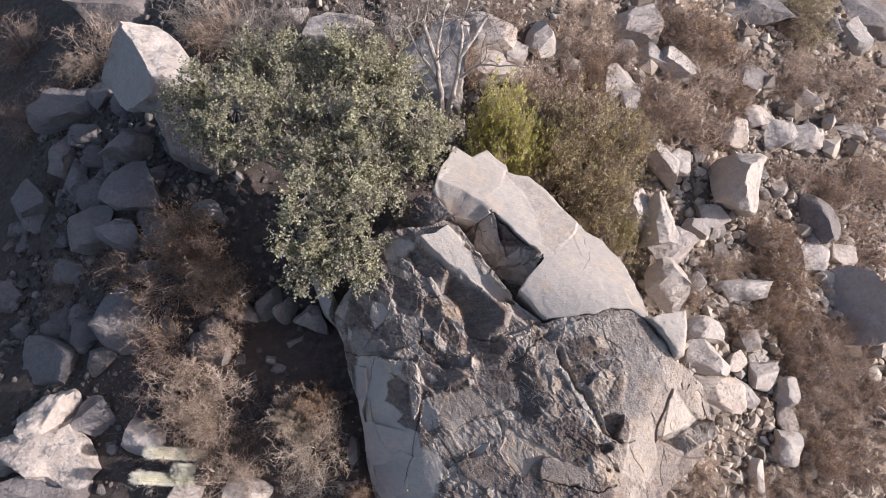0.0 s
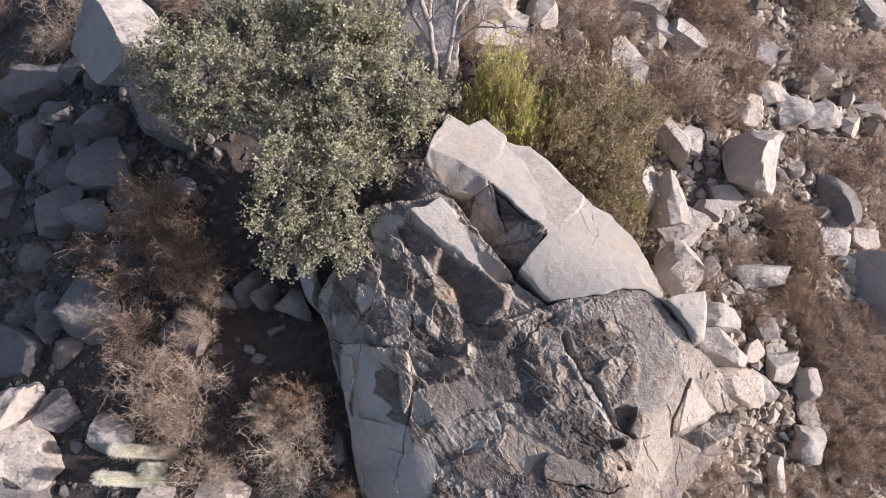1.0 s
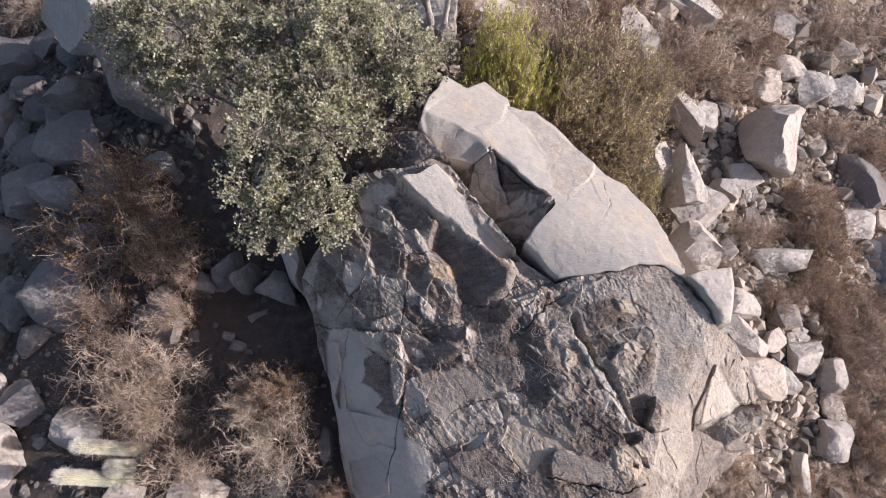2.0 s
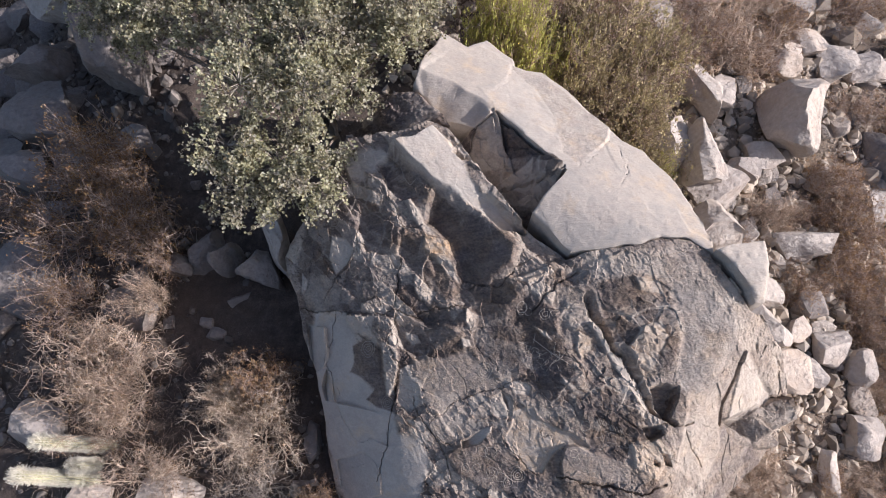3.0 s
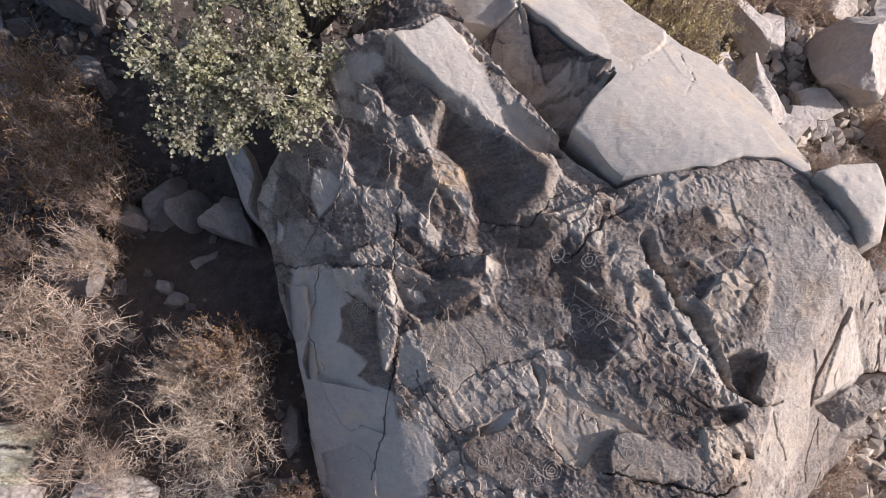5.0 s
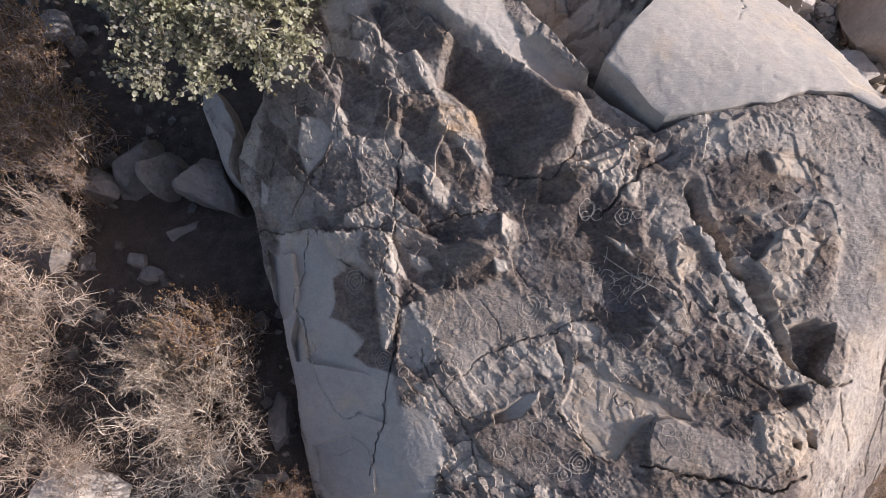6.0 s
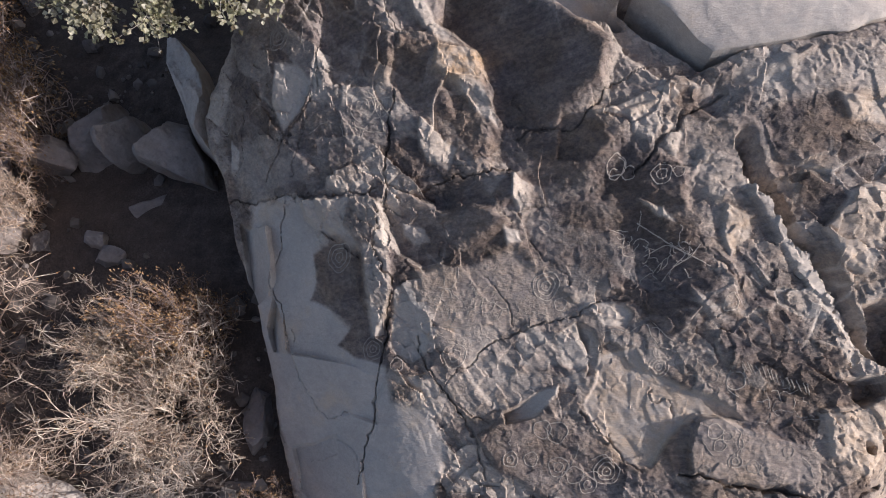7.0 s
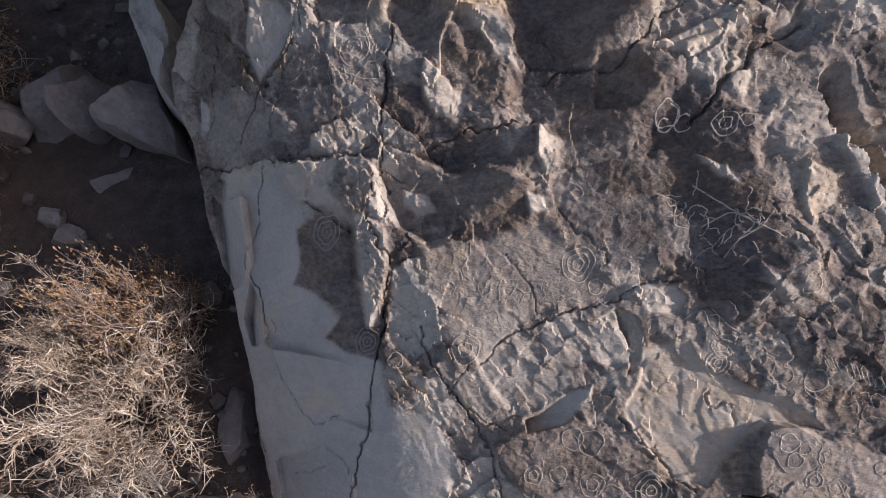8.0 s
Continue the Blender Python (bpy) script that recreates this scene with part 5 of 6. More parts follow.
rock(-3.64, 2.91, 0.35, (0.22, 0.18, 0.25), -20, "flat tan stone in deep shade", SHADE_DARK_STONE, 4, 0)
rock(-4.25, 2.30, 0.05, (0.38, 0.34, 0.45), 0, "rounded rock with one sunlit edge", SHADE_DARK_STONE, 4, 0)
rock(-3.02, 1.92, 0.28, (0.16, 0.10, 0.12), -10, "small flat bluish stone in deep shade", SHADE_DARK_STONE, 4, 0)
rock(-3.15, 2.08, 0.28, (0.12, 0.09, 0.12), 0, "small flat bluish stone in deep shade", SHADE_DARK_STONE, 4, 0)
rock(-3.56, 1.72, -0.23, (0.29, 0.22, 0.35), 0, "rounded rock half under a dry shrub, coloured darker as shade", SHADE_DARK_STONE, 4, 0)
rock(-2.78, 2.44, 0.10, (0.21, 0.15, 0.25), 0, "stone in deep shade, coloured darker for it", SHADE_DARK_STONE, 4, 0)
rock(-2.23, 2.04, 0.05, (0.17, 0.17, 0.25), 0, "stone in deep shade, coloured darker for it", SHADE_DARK_STONE, 4, 0)
rock(-1.56, 0.55, -0.05, (0.13, 0.39, 0.40), 5, "rock against the boulder's foot, coloured darker as shade", SHADE_DARK_STONE, 4, 0)
rock(-1.96, 1.18, -0.20, (0.20, 0.20, 0.30), 0, "stone in deep shade, coloured darker for it", SHADE_DARK_STONE, 4, 0)
rock(-1.76, -0.13, -0.10, (0.29, 0.19, 0.30), 0, "stone in deep shade, coloured darker for it", SHADE_DARK_STONE, 4, 0)

stones = [rock_mesh(900 + k, 3, STONE if k % 3 else SHADE_DARK_STONE, (1, 0.7 + 0.07 * (k % 4), 0.5 + 0.08 * (k % 3)), 14) for k in range(16)]
for me in stones:
    me.name = "stone"


def keep_clear(x, y):
    """True where no loose stone may lie: within the boulder."""
    p, q = np.array([x]), np.array([y])
    return max(inside(o, p, q)[0] for o in (FACE, UPPER)) > -0.15


def scatter_stones(count, lo, hi, sizes, label, seed, dull=False):
    r = np.random.default_rng(seed)
    made = 0
    while made < count:
        x, y = r.uniform(lo[0], hi[0]), r.uniform(lo[1], hi[1])
        if keep_clear(x, y):
            continue
        s = sizes[0] * (sizes[1] / sizes[0]) ** (r.uniform() ** 1.7)
        pick = int(r.integers(len(stones)))
        ob = new("stone", stones[pick - pick % 3 if dull else pick])
        ob.matrix_world = pose(x, y, float(ground_height(x, y)) + 0.22 * s, r.uniform(-25, 25), r.uniform(-25, 25), r.uniform(0, 360)) @ Matrix.Diagonal((s, s, s, 1))
        tagged(ob, label, "stone", "stones on the slope")
        made += 1


scatter_stones(165, (3.2, -2.0), (13, 13), (0.10, 0.38), "angular pale stone lying on the dry slope", 61)
# West-side stones take only the darker granite, which paints their shade.
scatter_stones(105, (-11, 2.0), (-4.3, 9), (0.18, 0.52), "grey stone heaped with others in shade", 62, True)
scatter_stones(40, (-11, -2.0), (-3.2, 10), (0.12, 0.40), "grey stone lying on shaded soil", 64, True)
scatter_stones(50, (-4, 6.5), (6, 14), (0.12, 0.42), "weathered stone among dry bushes", 63)


def gravel(count, lo, hi, sizes, seed, name, label, material=None):
    v, f = BALLS[1]
    r = np.random.default_rng(seed)
    x, y = r.uniform(lo[0], hi[0], count), r.uniform(lo[1], hi[1], count)
    free = np.maximum.reduce([inside(o, x, y) for o in (FACE, UPPER)]) < -0.03
    clump = lattice(x * 0.9, y * 0.9, x * 0, seed) + r.uniform(-0.8, 0.8, count) > -0.2
    x, y = x[free & clump], y[free & clump]
    count = len(x)
    s = sizes[0] * (sizes[1] / sizes[0]) ** (r.uniform(size=count) ** 2.2)
    wob = r.uniform(0.6, 1.25, (count, len(v)))
    a = r.uniform(0, 6.3, count)
    shape = r.uniform(0.55, 1.0, (count, 3))
    p = v[None] * wob[:, :, None] * shape[:, None, :] * s[:, None, None]
    c, sn = np.cos(a)[:, None], np.sin(a)[:, None]
    px, py = c * p[:, :, 0] - sn * p[:, :, 1], sn * p[:, :, 0] + c * p[:, :, 1]
    z = ground_height(x, y) + 0.25 * s
    verts = np.stack([px + x[:, None], py + y[:, None], p[:, :, 2] + z[:, None]], -1).reshape(-1, 3)
    faces = (f[None] + (np.arange(count) * len(v))[:, None, None]).reshape(-1, 3)
    tagged(new(name, sheet(name, verts, faces, material or PEBBLE, False)), label, "gravel", kind="stuff")


PEBBLE = scatter_tone("pebbles", [(0.0, (0.22, 0.18, 0.148)), (0.5, (0.39, 0.33, 0.275)), (1.0, (0.56, 0.49, 0.42))], 0.92)
# Darker copy of the pebbles, painting the shade of the west side.
SHADE_PEBBLE = scatter_tone("shade_pebbles", [(0.0, (0.09, 0.075, 0.068)), (0.5, (0.16, 0.138, 0.125)), (1.0, (0.25, 0.22, 0.20))], 0.95)
gravel(17000, (3.0, -2.5), (13, 13), (0.022, 0.20), 71, "gravel", "angular pale gravel strewn over the slope")
gravel(4200, (3.2, -1.5), (12, 13), (0.055, 0.24), 74, "rubble", "broken pale rubble strewn down the slope")
gravel(260, (6.4, -1.0), (11.5, 6.0), (0.12, 0.36), 77, "rubble", "pale stones showing between dry bushes")
gravel(420, (2.5, 8.0), (13.0, 13.5), (0.13, 0.42), 78, "rubble", "tan stones in runs of rubble between bushes")
gravel(1500, (-10, 2.5), (-4.2, 9), (0.05, 0.2), 75, "rubble", "rubble between shaded rocks, coloured darker as shade", SHADE_PEBBLE)
gravel(5200, (-11, -9), (13, -0.5), (0.025, 0.22), 76, "gravel", "loose gravel in front of the boulder")
gravel(9000, (-11, -2.5), (-1.2, 12), (0.022, 0.13), 72, "gravel", "gravel on shaded soil, coloured darker as shade", SHADE_PEBBLE)
gravel(7000, (-3, 5.5), (5, 14), (0.022, 0.14), 73, "gravel", "gravel between dry bushes")


# ---------------------------------------------------------------- plants
def tubes(a, b, ra, rb, sides=3):
    """Tapered twigs from a to b."""
    a, b = np.asarray(a, float), np.asarray(b, float)
    way = b - a
    way /= np.linalg.norm(way, axis=1)[:, None] + 1e-9
    ref = np.where(np.abs(way[:, 2:3]) > 0.9, np.array([[1.0, 0, 0]]), np.array([[0, 0, 1.0]]))
    u = np.cross(way, ref)
    u /= np.linalg.norm(u, axis=1)[:, None] + 1e-9
    w = np.cross(way, u)
    n = len(a)
    rings = []
    for p, r in ((a, ra), (b, rb)):
        for k in range(sides):
            t = 2 * math.pi * k / sides
            rings.append(p + (u * math.cos(t) + w * math.sin(t)) * np.asarray(r)[:, None])
    verts = np.stack(rings, 1).reshape(-1, 3)
    base = (np.arange(n) * 2 * sides)[:, None]
    faces = np.concatenate([np.concatenate([base + k, base + (k + 1) % sides, base + sides + (k + 1) % sides, base + sides + k], 1) for k in range(sides)])
    return verts, faces


def leaf_cards(at, way, length, width, rng):
    """Small folded leaves."""
    n = len(at)
    way = way / (np.linalg.norm(way, axis=1)[:, None] + 1e-9)
    side = np.cross(way, rng.normal(0, 0.55, (n, 3)) + np.array((0.45, 0.0, 0.8)))
    side /= np.linalg.norm(side, axis=1)[:, None] + 1e-9
    up = np.cross(side, way)
    ln, wd = length[:, None], width[:, None]
    base, tip = at, at + way * ln
    mid = at + way * ln * 0.5
    left, right = mid + side * wd + up * wd * 0.35, mid - side * wd + up * wd * 0.35
    verts = np.stack([base, left, tip, right], 1).reshape(-1, 3)
    i = (np.arange(n) * 4)[:, None]
    faces = np.concatenate([np.concatenate([i, i + 1, i + 2], 1), np.concatenate([i, i + 2, i + 3], 1)])
    return verts, faces


def grow(rng, starts, ways, lengths, thick, segs, wander, lift):
    """Branches as chains of twigs; returns the pieces, and points and directions along them."""
    p, d = np.array(starts, float), np.array(ways, float)
    a, b, ra, rb, pts, dirs = [], [], [], [], [], []
    thick = np.asarray(thick, float)
    for k in range(segs):
        d = d + rng.normal(0, wander, d.shape)
        d[:, 2] += lift
        d /= np.linalg.norm(d, axis=1)[:, None] + 1e-9
        q = p + d * (np.asarray(lengths) / segs)[:, None]
        a.append(p), b.append(q), ra.append(thick * (1 - 0.6 * k / segs)), rb.append(thick * (1 - 0.6 * (k + 1) / segs))
        pts.append(q), dirs.append(d.copy())
        p = q
    cat = np.concatenate
    return (cat(a), cat(b), cat(ra), cat(rb)), np.stack(pts, 1), np.stack(dirs, 1)


def offshoots(rng, pts, dirs, per, spread, first=0):
    """Starting points and directions of side twigs."""
    n, k, _ = pts.shape
    pick = rng.integers(first, k, (n, per))
    row = np.arange(n)[:, None]
    s = pts[row, pick].reshape(-1, 3)
    d = dirs[row, pick].reshape(-1, 3) + rng.normal(0, spread, (n * per, 3))
    return s, d / (np.linalg.norm(d, axis=1)[:, None] + 1e-9)


def shrub_parts(seed, stems, per1, per2, twig, leaf=None, leaves=0, leaf_size=0.03, height=0.8, fine=0.0042, bends=1, reach=(0.08, 0.24), wander=0.36):
    """Meshes of a shrub about one metre in radius: its branches, its twigs, and its leaves if it has any."""
    r = np.random.default_rng(seed)
    ang = r.uniform(0, 6.28, stems)
    out = r.uniform(0.1, 1.0, stems)
    ways = np.stack([np.cos(ang) * out, np.sin(ang) * out, np.full(stems, height)], 1)
    starts = np.stack([np.cos(ang), np.sin(ang), ang * 0], 1) * 0.2 * r.uniform(0, 1, stems)[:, None]
    one, p1, d1 = grow(r, starts, ways, r.uniform(0.5, 1.05, stems) * np.where(r.uniform(size=stems) < 0.16, 1.28, 1.0), np.full(stems, 0.012), 5, 0.28, 0.0)
    s, d = offshoots(r, p1, d1, per1, 0.6, 1)
    two, p2, d2 = grow(r, s, d, r.uniform(0.2, 0.45, len(s)), np.full(len(s), 0.0056), 4, wander, 0.04)
    s, d = offshoots(r, p2, d2, per2, 0.9)
    three, p3, d3 = grow(r, s, d, r.uniform(*reach, len(s)), np.full(len(s), fine), bends, wander * 1.1, 0.05)
    out = [("framework", sheet("framework", *tubes(*one, sides=4), twig)), ("brush", sheet("brush", *tubes(*[np.concatenate(z) for z in zip(two, three)]), twig))]
    if leaves:
        flat, fd = p3.reshape(-1, 3), d3.reshape(-1, 3)
        k = r.integers(0, len(flat), leaves)
        at = flat[k] + r.normal(0, 0.02, (leaves, 3))
        size = leaf_size * r.uniform(0.6, 1.3, leaves)
        out.append(("foliage", sheet("foliage", *leaf_cards(at, fd[k] + r.normal(0, 0.6, (leaves, 3)), size, size * 0.3, r), leaf, False)))
    return out


SHRUBS = {
    "near": [shrub_parts(191 + k, 44, 9, 11, TWIG_STRAW, DRY_LEAF, 2200, 0.022, fine=0.0036, bends=2, reach=(0.06, 0.2), wander=0.42) for k in range(2)],
    "tan": [shrub_parts(201 + k, 28, 9, 7, TWIG_TAN, DRY_LEAF, 1500, 0.026) for k in range(3)],
    "brown": [shrub_parts(211 + k, 26, 8, 6, TWIG_BROWN, DRY_LEAF, 3200, 0.03) for k in range(3)],
    "grey": [shrub_parts(221 + k, 22, 7, 5, TWIG_GREY) for k in range(2)],
    "olive": [shrub_parts(231 + k, 28, 9, 7, TWIG_BROWN, OLIVE_LEAF, 12000, 0.04) for k in range(2)],
    "yellow": [shrub_parts(241, 30, 9, 8, TWIG_TAN, YELLOW_LEAF, 14000, 0.042)],
    "rusty": [shrub_parts(251 + k, 28, 9, 6, TWIG_BROWN, DRY_LEAF, 6000, 0.032) for k in range(2)],
}
NUMBER = [0]


def shrub(kind, x, y, radius, tall, label, turn=0.0, base=None):
    NUMBER[0] += 1
    pieces = SHRUBS[kind][NUMBER[0] % len(SHRUBS[kind])]
    ob = new("shrub")
    for name, me in pieces:
        part(name, me, ob)
    z = float(ground_height(x, y)) - 0.04 if base is None else base
    ob.matrix_world = pose(x, y, z, 0, 0, turn + 67 * NUMBER[0]) @ Matrix.Diagonal((radius, radius, tall, 1))
    return tagged(ob, label, "shrub")


shrub("tan", -8.89, 10.31, 1.07, 0.95, "tangled dry tan shrub with bare twigs")
shrub("brown", -12.77, 12.40, 1.07, 0.84, "dry brown shrub with withered leaves")
shrub("brown", -11.38, 9.48, 1.18, 0.84, "dry brown shrub with withered leaves")
shrub("brown", -9.76, 9.80, 0.74, 0.63, "dry brown shrub with withered leaves")
shrub("rusty", -4.79, 4.46, 0.82, 1.58, "rusty brown shrub with shrivelled leaves")
shrub("brown", -5.11, 3.69, 1.00, 1.58, "dry brown shrub with withered leaves")
shrub("rusty", -4.33, 3.35, 0.78, 1.47, "rusty brown shrub with shrivelled leaves")
shrub("brown", -3.82, 2.97, 0.41, 1.16, "dry brown shrub with withered leaves")
shrub("tan", -4.00, 2.37, 0.42, 1.16, "tangled dry tan shrub with bare twigs")
shrub("brown", -5.30, 2.41, 0.58, 0.95, "dry brown shrub with withered leaves")
shrub("tan", -4.78, 1.48, 0.79, 1.05, "tangled dry tan shrub with bare twigs")
shrub("tan", -4.03, 1.18, 0.76, 1.00, "tangled dry tan shrub with bare twigs")
shrub("tan", -4.40, 0.81, 0.64, 0.95, "tangled dry tan shrub with bare twigs")
shrub("near", -2.32, 0.52, 0.74, 1.21, "tangled dry tan shrub with bare twigs")
shrub("near", -2.72, 0.98, 0.47, 1.05, "tangled dry tan shrub with bare twigs")
shrub("rusty", -2.14, 1.21, 0.47, 1.16, "rusty brown shrub with shrivelled leaves")
shrub("rusty", -1.48, -0.28, 0.34, 0.73, "rusty brown shrub with shrivelled leaves")
shrub("grey", -2.09, -0.10, 0.51, 0.84, "leafless grey twiggy shrub")
shrub("tan", -3.64, -0.01, 0.63, 0.73, "tangled dry tan shrub with bare twigs")
shrub("grey", -4.21, 9.32, 1.08, 1.26, "leafless grey twiggy shrub")
shrub("grey", -3.25, 9.62, 0.91, 1.16, "leafless grey twiggy shrub")
shrub("tan", -5.05, 9.52, 0.83, 1.05, "tangled dry tan shrub with bare twigs")
shrub("grey", -5.82, 10.12, 1.11, 1.05, "leafless grey twiggy shrub")
shrub("grey", -1.74, 9.33, 0.87, 1.37, "leafless grey twiggy shrub")
shrub("grey", -1.00, 8.87, 0.75, 1.47, "leafless grey twiggy shrub")
shrub("brown", -1.21, 8.13, 0.51, 1.47, "dry brown shrub with withered leaves")
shrub("olive", 2.88, 6.66, 1.21, 2.21, "broad olive-brown leafy shrub behind the boulder")
shrub("olive", 3.67, 6.73, 1.07, 1.99, "broad olive-brown leafy shrub behind the boulder")
shrub("olive", 3.27, 5.75, 0.98, 1.58, "broad olive-brown leafy shrub behind the boulder")
shrub("olive", 3.64, 5.11, 0.80, 1.26, "broad olive-brown leafy shrub behind the boulder")
shrub("olive", 2.38, 6.05, 0.83, 1.89, "broad olive-brown leafy shrub behind the boulder")
shrub("yellow", 1.16, 6.50, 0.74, 2.52, "yellow-green leafy shrub behind the boulder")
shrub("yellow", 1.66, 6.34, 0.55, 2.21, "yellow-green leafy shrub behind the boulder")
shrub("yellow", 3.93, 5.07, 0.38, 1.05, "yellow-green leafy shrub behind the boulder")
shrub("brown", 2.67, 7.73, 0.92, 1.58, "dry brown shrub with withered leaves")
shrub("tan", 1.79, 8.00, 0.69, 1.58, "tangled dry tan shrub with bare twigs")
shrub("brown", 3.50, 7.82, 0.67, 1.37, "dry brown shrub with withered leaves")
shrub("tan", 5.87, 8.32, 1.18, 1.16, "tangled dry tan shrub with bare twigs")
shrub("brown", 5.37, 8.76, 0.93, 1.05, "dry brown shrub with withered leaves")
shrub("brown", 6.53, 8.10, 0.76, 0.84, "dry brown shrub with withered leaves")
shrub("brown", 4.17, 9.75, 0.87, 1.05, "dry brown shrub with withered leaves")
shrub("rusty", 6.80, 10.80, 1.11, 0.95, "rusty brown shrub with shrivelled leaves")
shrub("brown", 5.72, 11.10, 0.95, 0.95, "dry brown shrub with withered leaves")
shrub("tan", 3.05, 9.98, 0.85, 0.95, "tangled dry tan shrub with bare twigs")
shrub("brown", 7.65, 10.56, 0.85, 0.73, "dry brown shrub with withered leaves")
shrub("tan", 3.57, 10.83, 0.89, 0.84, "tangled dry tan shrub with bare twigs")
shrub("brown", 10.24, 7.09, 1.29, 0.73, "dry brown shrub with withered leaves")
shrub("brown", 8.66, 7.11, 0.68, 0.53, "dry brown shrub with withered leaves")
shrub("rusty", 7.73, 5.43, 0.81, 0.73, "rusty brown shrub with shrivelled leaves")
shrub("rusty", 7.85, 4.44, 0.92, 0.84, "rusty brown shrub with shrivelled leaves")
shrub("tan", 6.32, 4.60, 0.64, 0.73, "tangled dry tan shrub with bare twigs")
shrub("rusty", 7.56, 3.50, 0.75, 0.71, "rusty brown shrub with shrivelled leaves")
shrub("brown", 8.45, 2.41, 0.96, 0.71, "dry brown shrub with withered leaves")
shrub("brown", 8.50, 0.99, 1.00, 0.71, "dry brown shrub with withered leaves")
shrub("brown", 7.82, 2.41, 0.56, 0.54, "dry brown shrub with withered leaves")
shrub("tan", 5.06, -0.11, 0.63, 0.63, "tangled dry tan shrub with bare twigs")
shrub("brown", 7.97, -0.12, 0.93, 0.62, "dry brown shrub with withered leaves")
shrub("brown", 11.22, 9.99, 1.34, 0.73, "dry brown shrub with withered leaves")
shrub("olive", 10.36, 12.37, 1.06, 0.95, "dark green tufted shrub among rocks")
shrub("rusty", 6.58, 3.21, 0.63, 0.63, "rusty brown shrub with shrivelled leaves")
shrub("brown", 5.44, 3.76, 0.50, 0.63, "dry brown shrub with withered leaves")
shrub("tan", 9.60, 5.81, 0.82, 0.63, "tangled dry tan shrub with bare twigs")
shrub("brown", 10.50, 5.46, 0.98, 0.63, "dry brown shrub with withered leaves")
shrub("tan", 10.09, 10.37, 1.08, 0.63, "tangled dry tan shrub with bare twigs")
shrub("brown", 9.56, 11.97, 0.95, 0.63, "dry brown shrub with withered leaves")
shrub("brown", 9.59, 2.22, 0.80, 0.71, "dry brown shrub with withered leaves")
shrub("tan", 7.72, 1.22, 0.55, 0.45, "tangled dry tan shrub with bare twigs")
shrub("tan", 7.02, -0.01, 0.54, 0.45, "tangled dry tan shrub with bare twigs")
shrub("rusty", 3.71, 9.19, 0.72, 0.84, "rusty brown shrub with shrivelled leaves")
shrub("brown", 5.01, 8.11, 0.72, 0.95, "dry brown shrub with withered leaves")
shrub("tan", 6.72, 9.61, 0.94, 0.84, "tangled dry tan shrub with bare twigs")
shrub("rusty", 7.44, 9.25, 0.75, 0.63, "rusty brown shrub with shrivelled leaves")
shrub("brown", 9.25, 9.85, 0.88, 0.63, "dry brown shrub with withered leaves")
shrub("tan", 11.17, 7.75, 0.90, 0.63, "tangled dry tan shrub with bare twigs")
shrub("brown", 7.27, 4.67, 0.55, 0.53, "dry brown shrub with withered leaves")
shrub("brown", 11.34, 7.11, 0.90, 0.63, "dry brown shrub with withered leaves")
shrub("rusty", 9.57, 6.76, 0.70, 0.53, "rusty brown shrub with shrivelled leaves")
shrub("brown", 8.22, 3.45, 0.58, 0.54, "dry brown shrub with withered leaves")
shrub("grey", 7.56, 6.05, 0.38, 0.53, "leafless grey twiggy shrub")
shrub("brown", 7.91, 1.80, 0.66, 0.62, "dry brown shrub with withered leaves")
shrub("brown", 9.07, 1.47, 0.78, 0.71, "dry brown shrub with withered leaves")
shrub("rusty", 7.87, 0.53, 0.69, 0.62, "rusty brown shrub with shrivelled leaves")
shrub("brown", 9.02, 0.32, 0.77, 0.71, "dry brown shrub with withered leaves")
shrub("brown", 7.79, 2.75, 0.47, 0.54, "dry brown shrub with withered leaves")
shrub("brown", 9.15, 3.16, 0.60, 0.62, "dry brown shrub with withered leaves")
shrub("rusty", 6.34, -0.12, 0.50, 0.53, "rusty brown shrub with shrivelled leaves")
shrub("brown", 1.53, 10.06, 0.71, 1.05, "dry brown shrub with withered leaves")
shrub("brown", 4.40, 7.13, 0.56, 1.26, "dry brown shrub with withered leaves")
shrub("tan", 0.70, 8.68, 0.54, 1.26, "tangled dry tan shrub with bare twigs")
shrub("brown", -8.32, 3.99, 0.72, 0.53, "dry brown shrub with withered leaves")
shrub("brown", -6.52, 3.98, 0.64, 0.84, "dry brown shrub with withered leaves")
shrub("grey", -0.29, 9.64, 0.67, 1.37, "leafless grey twiggy shrub")


def limb_mesh(points, r0, r1, material, sides=9):
    """A bent, tapered limb."""
    p = np.array(points, float)
    t = np.linspace(0, len(p) - 1, len(p) * 5)
    q = np.stack([np.interp(t, np.arange(len(p)), p[:, k]) for k in range(3)], 1)
    q += 0.025 * np.stack([layered(q[:, 2] * 3, q[:, 0] * 3, q[:, 1] * 3 + k * 9, 3, 70 + k) for k in range(3)], 1)
    rad = np.linspace(r0, r1, len(q)) * (1 + 0.12 * np.sin(t * 3.1))
    way = np.gradient(q, axis=0)
    way /= np.linalg.norm(way, axis=1)[:, None] + 1e-9
    u = np.cross(way, (0.3, 0.9, 0.2))
    u /= np.linalg.norm(u, axis=1)[:, None] + 1e-9
    w = np.cross(way, u)
    verts = np.concatenate([q + (u * math.cos(a) + w * math.sin(a)) * rad[:, None] for a in np.linspace(0, 2 * math.pi, sides, endpoint=False)])
    n = len(q)
    i = np.arange(n - 1)
    faces = np.concatenate([np.stack([k * n + i, k * n + i + 1, ((k + 1) % sides) * n + i + 1, ((k + 1) % sides) * n + i], 1) for k in range(sides)])
    return sheet("limb", verts, faces, material)


